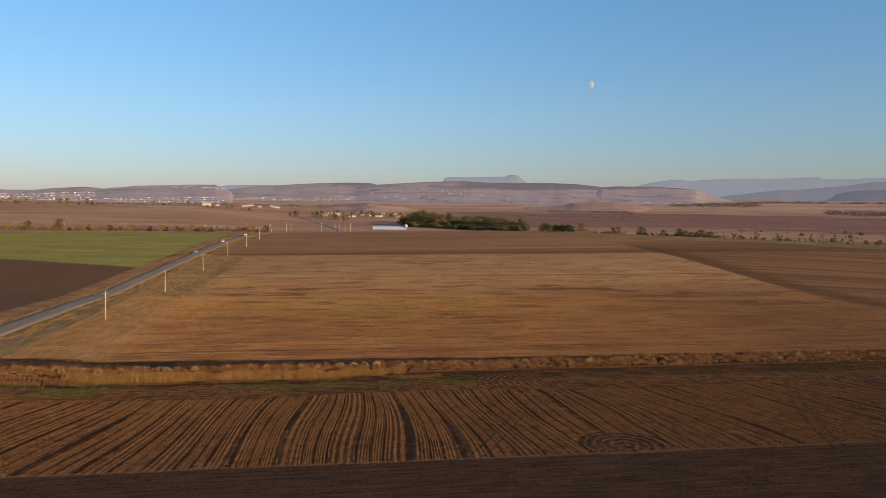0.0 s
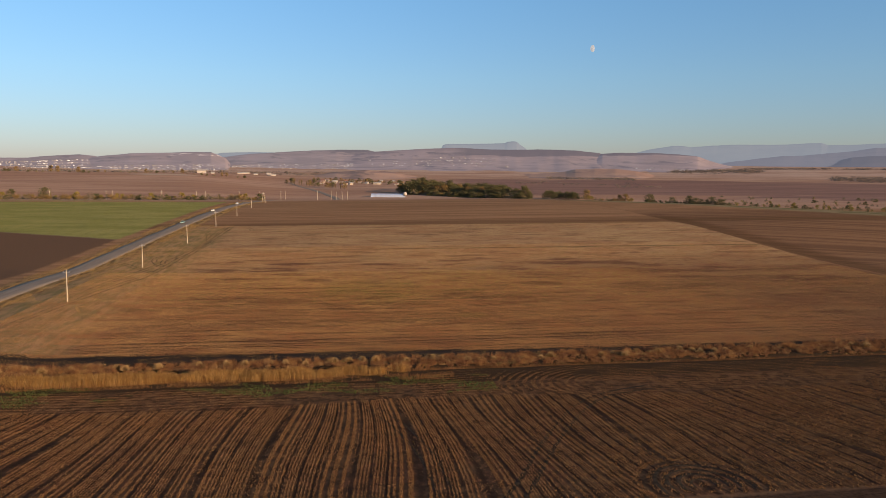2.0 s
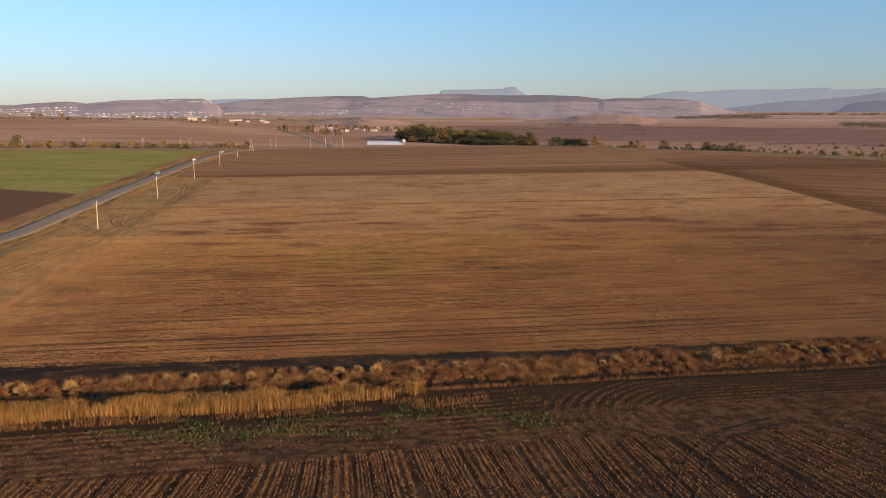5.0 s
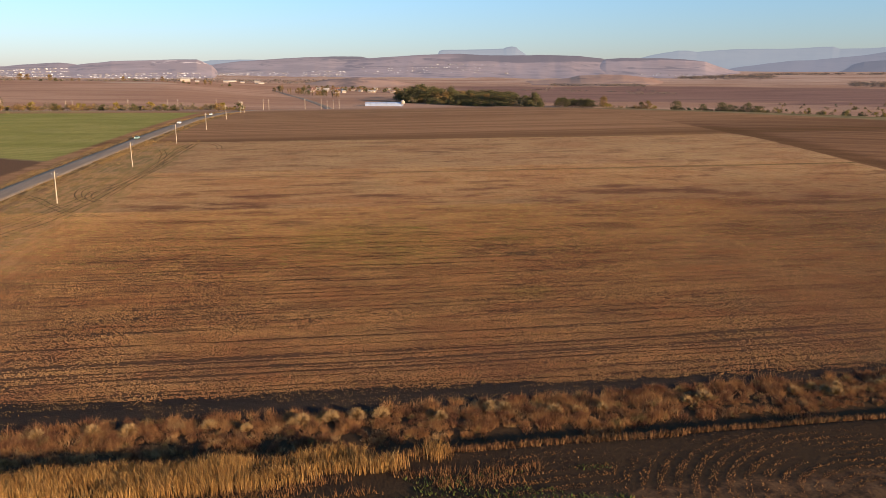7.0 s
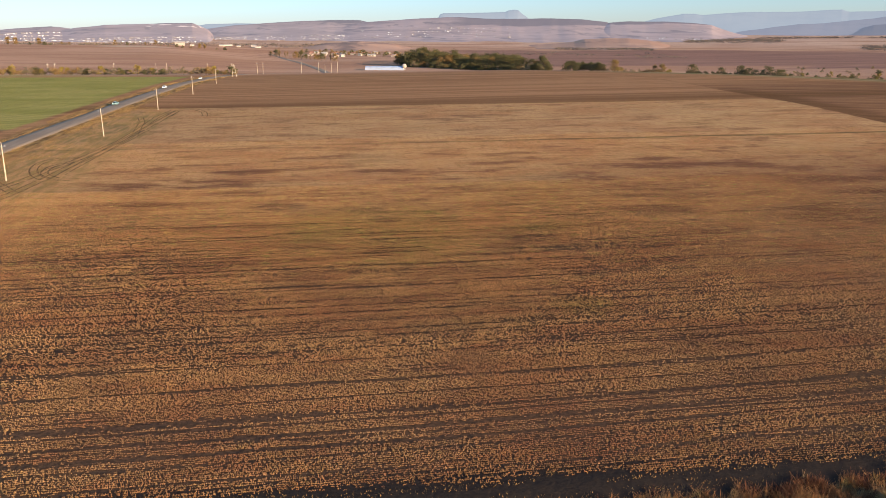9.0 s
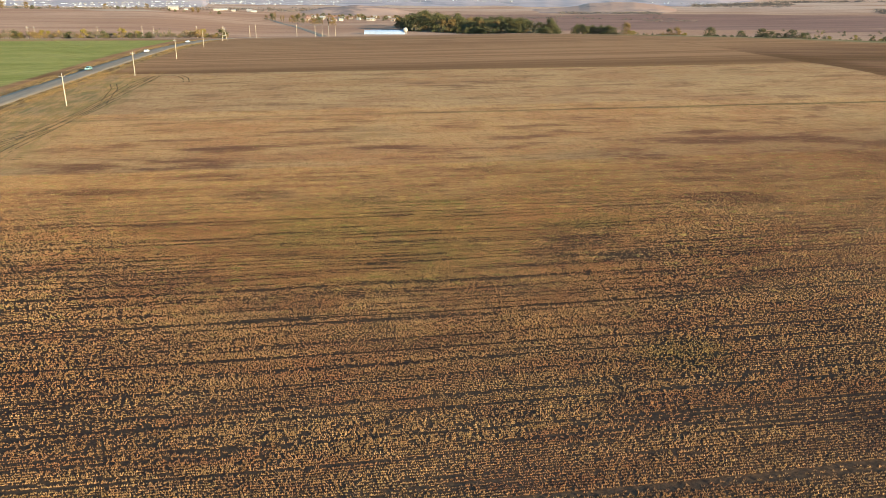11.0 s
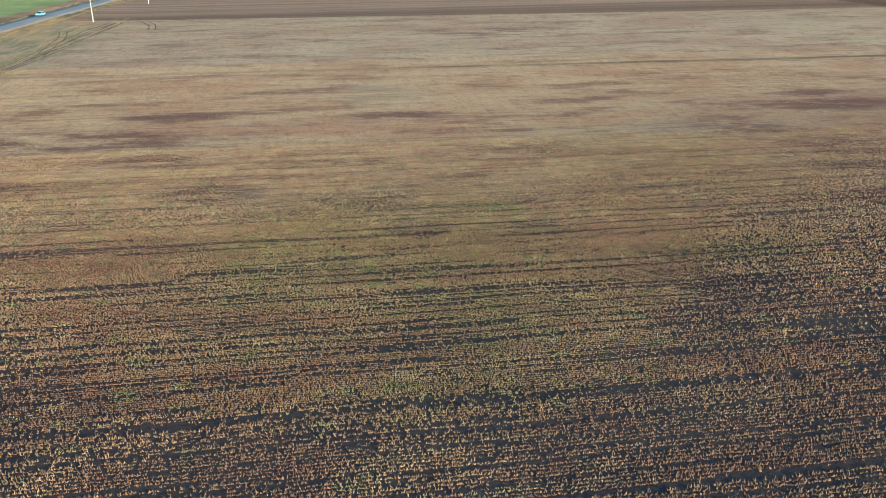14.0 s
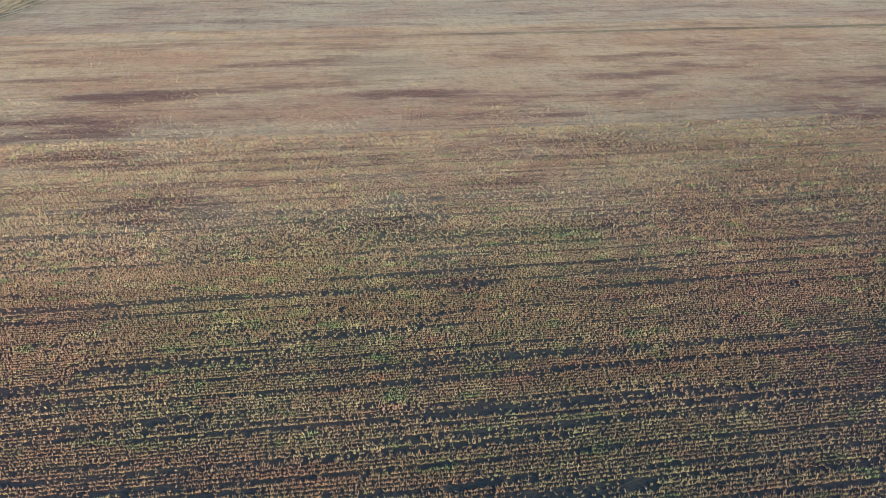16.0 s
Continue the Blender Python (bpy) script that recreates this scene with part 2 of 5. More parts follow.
def make_ground():
    g = Graph("earth_and_fields")
    pos = g.where()
    x, y, z = g.axes(pos)
    wob = g.math("MULTIPLY", g.math("SUBTRACT", g.noise(pos, 0.12, 4), 0.5), 3.0)
    wob2 = g.math("MULTIPLY", g.math("SUBTRACT", g.noise(pos, 0.9, 3), 0.5), 1.6)
    xw, yw = g.math("ADD", x, wob), g.math("ADD", y, wob)
    yn = g.math("ADD", y, wob2)
    fine = g.noise(pos, 2.2, 6, 0.65)
    mid = g.noise(pos, 0.05, 5)
    # far land: ploughed slopes, paler plains beyond; haze is put into these soil colours
    n = g.nodes.new("ShaderNodeVectorMath")
    n.operation = "LENGTH"
    g.put(n.inputs[0], pos)
    away = n.outputs["Value"]
    wide = g.noise(g.scaled(pos, (0.0022, 0.0048, 0)), 1.0, 4, 0.55)
    far = g.mix(g.step(wide, 0.40, 0.62), (0.43, 0.235, 0.145), (0.53, 0.31, 0.195))
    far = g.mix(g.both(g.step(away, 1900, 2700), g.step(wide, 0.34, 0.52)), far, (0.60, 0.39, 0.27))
    furrow = g.noise(g.scaled(pos, (0.003, 0.03, 0)), 1.0, 5, 0.6)
    far = g.mix(g.both(g.step(furrow, 0.50, 0.60), 0.55), far, (0.33, 0.178, 0.12))
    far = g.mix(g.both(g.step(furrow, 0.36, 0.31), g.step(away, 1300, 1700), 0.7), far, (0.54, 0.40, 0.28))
    # a wide dark ploughed slope beyond the wood, a pale strip below it and a sandy patch
    ax = g.math("DIVIDE", x, g.math("MAXIMUM", y, 1.0))
    wander = g.math("ADD", away, g.math("MULTIPLY", g.math("SUBTRACT", wide, 0.5), 900.0))
    dusk = g.both(g.step(ax, 0.13, 0.19), g.step(wander, 1080, 1130), g.step(wander, 2050, 1900))
    far = g.mix(g.both(dusk, 0.8), far, g.mix(g.step(furrow, 0.4, 0.6), (0.30, 0.165, 0.125), (0.225, 0.125, 0.10)))
    far = g.mix(g.both(g.step(ax, 0.50, 0.62), g.step(wander, 1010, 1050), g.step(wander, 1130, 1090), 0.8), far, (0.44, 0.26, 0.17))
    dx, dy = g.math("MULTIPLY", g.math("ADD", x, 330.0), 1 / 90), g.math("MULTIPLY", g.math("SUBTRACT", y, 1590.0), 1 / 60)
    sandy = g.math("ADD", g.math("MULTIPLY", dx, dx), g.math("MULTIPLY", dy, dy))
    far = g.mix(g.both(g.step(g.math("ADD", sandy, g.math("MULTIPLY", g.noise(pos, 0.02, 5), 1.5)), 1.6, 0.6), 0.8), far, (0.58, 0.43, 0.30))
    # ploughed land up to the crest, worked along x
    turned = g.nodes.new("ShaderNodeVectorRotate")
    g.put(turned.inputs["Vector"], pos)
    g.put(turned.inputs["Angle"], g.step(x, 206, 212, 0.0, radians(24)))
    lines = g.noise(g.scaled(turned.outputs[0], (0.004, 0.16, 0)), 1.0, 4, 0.6)
    tilled = g.mix(g.step(lines, 0.42, 0.58), (0.385, 0.202, 0.100), (0.285, 0.145, 0.072))
    tilled = g.mix(g.both(g.step(xw, 206, 209), g.step(yw, 560, 500)), tilled, g.mix(g.step(lines, 0.42, 0.58), (0.285, 0.148, 0.075), (0.19, 0.098, 0.052)))
    tilled = g.mix(g.both(g.step(xw, 206, 208), g.step(xw, 228, 216), g.step(yw, 520, 470), 0.6), tilled, (0.125, 0.063, 0.03))
    tilled = g.mix(g.both(g.step(yw, 452, 458), g.step(yw, 500, 468), 0.6), tilled, (0.145, 0.074, 0.034))
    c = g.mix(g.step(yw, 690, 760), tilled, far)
    # valley bushland on the far slope
    bush = g.mix(g.step(mid, 0.4, 0.6), (0.30, 0.215, 0.11), (0.18, 0.145, 0.07))
    past = g.math("ADD", g.math("MULTIPLY", x, 0.75), g.math("MULTIPLY", y, 0.66))
    c = g.mix(g.both(g.step(past, 585, 610), g.step(past, 820, 760), g.step(x, 150, 260)), c, bush)
    # the stubble field
    right = g.math("ADD", xw, g.math("MULTIPLY", y, -0.012))
    top = g.math("ADD", yw, g.math("MULTIPLY", x, 0.07))
    main = g.both(g.step(right, 203.5, 201.5), g.step(top, 465.5, 463.5), g.step(yn, 178, 180), g.step(g.math("SUBTRACT", xw, road_node(g, y)), 7, 12))
    crop = crop_colour(g, pos)
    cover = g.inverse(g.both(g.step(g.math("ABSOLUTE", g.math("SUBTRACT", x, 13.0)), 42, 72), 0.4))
    # soil darkened in place of the shade between the near stubble rows
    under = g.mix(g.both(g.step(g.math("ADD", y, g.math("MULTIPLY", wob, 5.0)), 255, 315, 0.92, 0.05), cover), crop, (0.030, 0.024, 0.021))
    under = g.mix(g.step(g.math("ADD", y, g.math("MULTIPLY", wob, 3.0)), 212, 198, 0.0, 0.3), under, g.mix(g.step(fine, 0.40, 0.62), (0.24, 0.125, 0.06), (0.13, 0.066, 0.034)))
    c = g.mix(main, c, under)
    # rougher, weedier ground along the poles
    wayside = g.both(main, g.step(g.math("ADD", xw, g.math("MULTIPLY", wob, 3.0)), -46, -58), g.step(y, 470, 440))
    c = g.mix(g.both(wayside, 0.95), c, g.mix(g.step(g.noise(g.scaled(pos, (0.5, 0.09, 0)), 1.0, 5), 0.4, 0.6), (0.38, 0.225, 0.105), (0.23, 0.165, 0.07)))
    # a dark drilled line across it
    c = g.mix(g.both(main, g.step(g.math("ABSOLUTE", g.math("SUBTRACT", yn, 362.5)), 1.7, 0.6), g.step(x, 10, 90, 0.25, 0.65)), c, (0.07, 0.062, 0.028))
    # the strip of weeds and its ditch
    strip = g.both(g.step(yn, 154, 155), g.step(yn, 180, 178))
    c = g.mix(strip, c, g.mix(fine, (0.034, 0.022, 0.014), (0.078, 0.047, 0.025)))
    # bare dark soil behind the hedge, with the hedge's cast shadow painted in
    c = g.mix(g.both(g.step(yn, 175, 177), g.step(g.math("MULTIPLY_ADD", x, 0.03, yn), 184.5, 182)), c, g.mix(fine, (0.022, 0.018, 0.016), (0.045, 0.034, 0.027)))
    # near stubble: dark soil with straw litter
    u = g.math("DIVIDE", g.math("SUBTRACT", x, 15.0), g.math("MULTIPLY_ADD", y, -0.0031, 1.3255))
    u = g.math("ADD", u, g.math("MULTIPLY", g.math("SINE", g.math("MULTIPLY_ADD", u, 0.13, g.math("MULTIPLY", y, 0.09))), 0.85))
    u = g.math("ADD", u, g.math("MULTIPLY", g.math("SINE", g.math("MULTIPLY", u, 0.73)), 0.75))
    swath = g.math("FRACT", g.math("MULTIPLY_ADD", u, 1 / 2.6, 130.0))
    gap = g.math("ABSOLUTE", g.math("SUBTRACT", swath, g.math("MULTIPLY_ADD", g.noise(pos, 0.7, 4), 0.3, 0.35)))
    litter = g.step(g.noise(pos, 0.5, 6, 0.7), 0.36, 0.66)
    comb = g.math("ABSOLUTE", g.math("SUBTRACT", g.math("FRACT", g.math("MULTIPLY_ADD", u, 1 / 0.57, 300.0)), 0.21))
    rusty = g.mix(g.step(g.noise(pos, 0.09, 5, 0.65), 0.42, 0.60), (0.20, 0.108, 0.05), (0.165, 0.072, 0.038))
    swathed = g.mix(g.both(litter, g.step(comb, 0.32, 0.14, 0.6, 1.0)), (0.06, 0.034, 0.02), rusty)
    worn = g.step(g.noise(g.scaled(pos, (0.25, 0.06, 0)), 1.0, 4, 0.6), 0.36, 0.58)
    swathed = g.mix(g.both(g.step(gap, 0.17, 0.03), g.math("MULTIPLY_ADD", worn, 0.5, 0.5), 0.92), swathed, (0.032, 0.020, 0.014))
    near = g.mix(g.step(yn, 145.5, 147.5), swathed, g.mix(litter, (0.055, 0.032, 0.019), (0.165, 0.086, 0.041)))
    c = g.mix(g.both(g.step(yn, 102.5, 104), g.step(yn, 158, 156)), c, near)
    # freshly ploughed dark soil beneath the first eye
    harrowed = g.noise(g.scaled(pos, (0.12, 1.3, 0)), 1.0, 5, 0.65)
    c = g.mix(g.step(yn, 104, 102.5), c, g.mix(g.step(g.math("MULTIPLY_ADD", fine, 0.5, g.math("MULTIPLY", harrowed, 0.5)), 0.38, 0.62), (0.040, 0.023, 0.015), (0.105, 0.058, 0.034)))
    # left of the road: winter crop, then bare soil
    left = g.step(g.math("ADD", xw, g.math("MULTIPLY", y, -0.045)), -117, -120)
    gy = g.math("ADD", yw, g.math("MULTIPLY", x, 0.53))
    green = g.mix(g.step(g.noise(g.scaled(pos, (0.02, 0.055, 0)), 1.0, 5, 0.6), 0.35, 0.65), (0.265, 0.240, 0.066), (0.355, 0.298, 0.095))
    drill = g.noise(g.scaled(pos, (0.019, 0.036, 0.0)), 1.0, 2, 0.5)
    bands = g.math("SINE", g.math("ADD", g.math("MULTIPLY", gy, 1.35), g.math("MULTIPLY", drill, 9.0)))
    green = g.mix(g.step(bands, 0.1, 0.9, 0.0, 0.3), green, (0.15, 0.135, 0.045))
    leftc = g.mix(g.step(gy, 353.5, 355), (0.17, 0.095, 0.055), green)
    leftc = g.mix(g.step(g.math("ABSOLUTE", g.math("SUBTRACT", gy, 354)), 1.6, 0.8), leftc, (0.238, 0.168, 0.084))
    c = g.mix(g.both(left, g.step(yw, 705, 690)), c, leftc)
    # grown verges of the road
    rc = g.math("ABSOLUTE", g.math("SUBTRACT", x, road_node(g, y)))
    rough = g.noise(g.scaled(pos, (0.25, 0.07, 0)), 1.0, 5, 0.65)
    verge = g.both(g.step(g.math("ADD", rc, g.math("MULTIPLY", rough, 9.0)), 17, 9), g.step(y, 720, 690))
    c = g.mix(verge, c, g.mix(g.step(g.noise(g.scaled(pos, (0.6, 0.12, 0)), 1.0, 5), 0.38, 0.62), (0.16, 0.095, 0.043), (0.36, 0.22, 0.09)))
    # clods and small stains everywhere
    c = g.mix(g.both(g.step(fine, 0.45, 0.7), 0.35), c, (0.042, 0.028, 0.02))
    g.bump(g.noise(pos, 1.3, 6, 0.7), 0.6, 0.3)
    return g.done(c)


ROAD = ((-190, -112), (100, -96), (230, -92), (350, -88), (480, -83.0), (600, -77), (690, -69), (740, -54), (790, -30), (840, -6), (880, 6), (930, 10), (1000, 6), (1100, -8), (1250, -30), (1600, -90))


def road_x(y):
    return np.interp(y, [p[0] for p in ROAD], [p[1] for p in ROAD])


def road_node(g, y):
    n = g.math("MULTIPLY_ADD", y, 0.0385, -101.0)
    return g.math("ADD", n, g.math("MULTIPLY", g.math("MAXIMUM", g.math("SUBTRACT", y, 480.0), 0.0), 0.022))


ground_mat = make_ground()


def make_blade_mat(name, a, b, c, crop=False):
    g = Graph(name, 0.95, 0.03)
    pos = g.where()
    k = g.island()
    col = g.mix(g.step(k, 0.1, 0.6), a, b)
    col = g.mix(g.step(k, 0.72, 0.95), col, c)
    if crop:
        col = g.mix(g.step(g.axes(pos)[1], 250.0, 330.0, 0.30, 0.05), crop_colour(g, pos), col)
        grown = g.step(g.axes(pos)[1], 212.0, 256.0, 0.2, 1.0)
        for off, colour, most in ((0, (0.36, 0.15, 0.07), 0.6), (40, (0.17, 0.21, 0.045), 0.75), (80, (0.54, 0.38, 0.13), 0.6)):
            spot = g.noise(g.scaled(pos, (0.45, 0.9, 0), (off, off, 0)), 1.0, 3, 0.6)
            col = g.mix(g.both(g.step(spot, 0.54, 0.64, 0.0, most), grown), col, colour)
        col = g.mix(g.step(k, 0.0, 0.8, 0.08, 0.50), col, (0.085, 0.046, 0.030))
        rust = g.noise(g.scaled(pos, (0.06, 0.16, 0.0), (71, 13, 0)), 1.0, 4, 0.6)
        col = g.mix(g.both(g.step(rust, 0.46, 0.62, 0.0, 0.6), g.step(g.axes(pos)[1], 285.0, 240.0)), col, (0.20, 0.082, 0.042))
    n = g.noise(pos, 0.6, 3)
    col = g.mix(g.both(g.step(n, 0.42, 0.62), 0.5), col, tuple(v * 0.5 for v in a))
    return g.done(col)


crop_mat = make_blade_mat("stubble_blades", (0.43, 0.245, 0.108), (0.25, 0.12, 0.062), (0.19, 0.18, 0.055), True)
straw_mat = make_blade_mat("straw", (0.225, 0.115, 0.048), (0.145, 0.068, 0.032), (0.28, 0.155, 0.068))
reed_mat = make_blade_mat("reed", (0.37, 0.20, 0.065), (0.23, 0.115, 0.042), (0.46, 0.28, 0.11))
dry_grass_mat = make_blade_mat("dry_grass", (0.34, 0.205, 0.085), (0.23, 0.135, 0.056), (0.15, 0.12, 0.045))
green_weed_mat = make_blade_mat("green_weeds", (0.06, 0.075, 0.022), (0.09, 0.10, 0.032), (0.13, 0.11, 0.04))
young_mat = make_blade_mat("young_corn", (0.150, 0.158, 0.048), (0.185, 0.180, 0.060), (0.21, 0.192, 0.07))
pale_bush_mat = make_blade_mat("pale_weed", (0.40, 0.26, 0.12), (0.31, 0.19, 0.085), (0.46, 0.32, 0.16))


def make_weed_mat():
    """Dry weeds, their colour changing from clump to clump."""
    g = Graph("weeds", 0.95, 0.03)
    pos = g.where()
    k = g.island()
    tone = [g.noise(g.scaled(pos, (0.42, 0.6, 0.0), (q, q, 0)), 1.0, 3, 0.6) for q in (0, 23, 51)]
    col = g.mix(g.step(tone[0], 0.40, 0.60), (0.135, 0.056, 0.031), (0.30, 0.147, 0.060))
    col = g.mix(g.step(tone[1], 0.55, 0.66, 0.0, 0.8), col, (0.40, 0.245, 0.115))
    col = g.mix(g.step(tone[2], 0.58, 0.68, 0.0, 0.6), col, (0.17, 0.15, 0.055))
    col = g.mix(g.step(k, 0.55, 1.0, 0.0, 0.5), col, (0.11, 0.055, 0.032))
    return g.done(g.mix(g.step(k, 0.0, 0.25, 0.3, 0.0), col, (0.50, 0.33, 0.16)))


weed_mat = make_weed_mat()


def leaf_mat(name, a, b, c):
    g = Graph(name, 0.85, 0.15)
    k = g.island()
    col = g.mix(g.step(k, 0.0, 0.7), a, b)
    col = g.mix(g.step(k, 0.8, 0.95), col, c)
    t = g.thing()
    return g.done(g.mix(g.both(t, 0.35), col, b))


leaf_dark = leaf_mat("leaves_dark_green", (0.062, 0.064, 0.028), (0.10, 0.088, 0.038), (0.15, 0.105, 0.046))
leaf_brown = leaf_mat("leaves_autumn", (0.15, 0.105, 0.04), (0.20, 0.125, 0.05), (0.28, 0.17, 0.06))
leaf_yellow = leaf_mat("leaves_yellow", (0.26, 0.185, 0.035), (0.19, 0.14, 0.035), (0.32, 0.22, 0.05))
leaf_grey = leaf_mat("leaves_faded", (0.20, 0.155, 0.09), (0.15, 0.115, 0.07), (0.24, 0.19, 0.11))
bark = plain("bark", (0.11, 0.08, 0.06), 0.9, 0.3, 2)
concrete = plain("pole_concrete", (0.46, 0.37, 0.27), 0.8, 0.12, 2)
steel = plain("galvanised_steel", (0.30, 0.29, 0.28), 0.5, 0.15, 5, 0.6)
porcelain = plain("porcelain", (0.55, 0.50, 0.45), 0.25, 0.05, 9)
plaster = plain("whitewash", (0.45, 0.38, 0.32), 0.8, 0.08, 0.4)
tile_red = plain("roof_tiles", (0.30, 0.13, 0.09), 0.8, 0.2, 0.5)
slate = plain("asbestos_roof", (0.34, 0.31, 0.29), 0.8, 0.15, 0.5)
dark_glass = plain("window_glass", (0.03, 0.035, 0.04), 0.1, 0.1, 2, 0, 0.6)
film_white = plain("greenhouse_film", (0.33, 0.38, 0.49), 0.35, 0.08, 0.3)
rubber = plain("tyre_rubber", (0.03, 0.03, 0.03), 0.85)
chrome = plain("rim_metal", (0.5, 0.5, 0.5), 0.35, 0.1, 5, 0.8)
lamp_glass = plain("lamp_glass", (0.75, 0.72, 0.66), 0.15, 0.05, 9)
lamp_red = plain("tail_lamp", (0.35, 0.02, 0.02), 0.2, 0.05, 9)


def make_asphalt():
    g = Graph("asphalt", 0.95, 0.02)
    pos = g.where()
    n = g.noise(g.scaled(pos, (0.5, 0.05, 0)), 1.0, 5, 0.6)
    c = g.mix(g.step(n, 0.35, 0.65), (0.25, 0.185, 0.132), (0.30, 0.225, 0.16))
    c = g.mix(g.both(g.step(g.noise(pos, 6, 4), 0.5, 0.75), 0.4), c, (0.21, 0.16, 0.12))
    return g.done(c)


asphalt = make_asphalt()
road_paint = plain("road_paint", (0.55, 0.54, 0.50), 0.7, 0.25, 1.5)
clod_mat = plain("soil_clods", (0.068, 0.041, 0.028), 1.0, 0.4, 2.0, 0.0, 0.0)
soil_mat = plain("rutted_soil", (0.05, 0.036, 0.024), 1.0, 0.3, 1.5, 0.0, 0.0)

rut_mat = plain("trodden_earth", (0.115, 0.078, 0.042), 1.0, 0.35, 0.6, 0.0, 0.0)


# ---- ground ----
def axis(points):
    """Coordinates from (start, spacing) pairs and an end."""
    out = []
    for (a, s), (b, _) in zip(points, points[1:]):
        n = max(1, round((b - a) / s))
        out += list(a + (b - a) * np.arange(n) / n)
    return np.array(out + [points[-1][0]])


def build_ground():
    xs = axis([(-4600, 220), (-2400, 90), (-900, 30), (-300, 8), (-100, 2), (-70, 1.2), (110, 2.5), (230, 9), (500, 25), (1200, 70), (2600, 200), (4600, 1)])
    ys = axis([(-4600, 450), (-300, 60), (0, 8), (80, 1.2), (160, 0.7), (190, 1.2), (300, 3.0), (480, 7), (900, 16), (1400, 40), (2600, 90), (4600, 1)])
    gx, gy = np.meshgrid(xs, ys)
    v = np.stack([gx, gy, land(gx, gy)], 2).reshape(-1, 3)
    nx, ny = len(xs), len(ys)
    i = (np.arange(ny - 1)[:, None] * nx + np.arange(nx - 1)[None, :]).reshape(-1, 1)
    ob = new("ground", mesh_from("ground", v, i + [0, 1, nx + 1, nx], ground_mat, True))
    tagged(ob, "wide farmland of stubble, ploughed soil and green winter crop", "ground", kind="structure")


build_ground()


def ribbon(name, xs, ys, half, lift, mat, crown=0.0):
    """A strip over the ground along a line of points."""
    p = np.stack([xs, ys], 1)
    t = np.gradient(p, axis=0)
    t /= np.linalg.norm(t, axis=1)[:, None]
    nrm = np.stack([t[:, 1], -t[:, 0]], 1)
    rows = []
    for k, extra in ((-1.0, -0.16), (-0.96, 0.0), (-0.5, crown * 0.6), (0, crown), (0.5, crown * 0.6), (0.96, 0.0), (1.0, -0.16)):
        q = p + nrm * half * k
        rows.append(np.stack([q[:, 0], q[:, 1], land(q[:, 0], q[:, 1]) + lift + (extra if lift > 0.1 or extra > 0 else -lift * 0.9 * (extra < 0))], 1))
    v = np.stack(rows, 1).reshape(-1, 3)
    n = len(p)
    i = (np.arange(n - 1)[:, None] * 7 + np.arange(6)[None, :]).reshape(-1, 1)
    return new(name, mesh_from(name, v, i + [0, 7, 8, 1], mat, True))


ry_ = np.concatenate([np.arange(-180, 300, 6.0), np.arange(300, 1600, 5.0)])
tagged(ribbon("road", road_x(ry_), ry_, 4.2, 0.12, asphalt, 0.06), "grey worn asphalt country road between grassy verges", "road", kind="structure")


# ---- distant hills ----
def hill_mat(name, top, foot, wood, crown, haze_glow, open_west=None, cliff=None):
    """Far slopes with the evening haze put into their emission: dry grass, dark scrub, woods above the crown height."""
    g = Graph(name, 1.0, 0.0)
    pos = g.where()
    x, y, z = g.axes(pos)
    n = g.noise(g.scaled(pos, (0.004, 0.004, 0.02)), 1.0, 6, 0.6)
    c = g.mix(g.step(n, 0.38, 0.62), top, foot)
    scrub = g.noise(g.scaled(pos, (0.008, 0.003, 0.03), (5, 1, 0)), 1.0, 6, 0.65)
    c = g.mix(g.both(g.step(scrub, 0.55, 0.66), 0.7), c, wood)
    edge = g.math("ADD", z, g.math("MULTIPLY", g.math("SUBTRACT", g.noise(g.scaled(pos, (0.0035, 0.0035, 0)), 1.0, 5, 0.6), 0.5), 34.0))
    wooded = g.step(edge, crown - 3.0, crown + 4.0)
    side = g.math("DIVIDE", x, y)
    if open_west:
        wooded = g.both(wooded, g.step(side, open_west, open_west + 0.03, 0.12, 1.0))
    c = g.mix(g.both(wooded, 0.9), c, wood)
    # lanes and hedges across the slopes
    lane = g.noise(g.scaled(pos, (0.003, 0.0006, 0.09), (2, 8, 0)), 1.0, 4, 0.6)
    c = g.mix(g.step(lane, 0.57, 0.63, 0.0, 0.5), c, wood)
    if cliff:
        rock = g.noise(g.scaled(pos, (0.02, 0.02, 0.07)), 1.0, 4, 0.6)
        c = g.mix(g.both(g.step(rock, 0.545, 0.58), g.step(side, cliff[0], cliff[0] + 0.01), g.step(z, cliff[1], cliff[1] + 5), g.step(z, cliff[2], cliff[2] - 4)), c, (0.62, 0.50, 0.42))
    # faint emission stands in for the haze before the slopes
    g.put(g.bsdf.inputs["Emission Color"], haze_glow)
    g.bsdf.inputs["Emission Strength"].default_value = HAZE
    return g.done(c)


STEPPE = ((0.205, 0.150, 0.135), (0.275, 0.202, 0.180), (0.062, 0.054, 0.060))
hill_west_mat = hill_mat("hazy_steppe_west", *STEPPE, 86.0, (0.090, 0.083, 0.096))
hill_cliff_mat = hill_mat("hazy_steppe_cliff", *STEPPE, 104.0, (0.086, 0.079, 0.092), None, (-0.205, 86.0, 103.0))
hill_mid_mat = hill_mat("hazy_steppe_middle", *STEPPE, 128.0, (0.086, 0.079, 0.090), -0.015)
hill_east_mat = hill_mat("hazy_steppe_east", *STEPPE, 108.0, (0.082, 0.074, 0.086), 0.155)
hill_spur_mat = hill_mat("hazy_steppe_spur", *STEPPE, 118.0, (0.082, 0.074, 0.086))
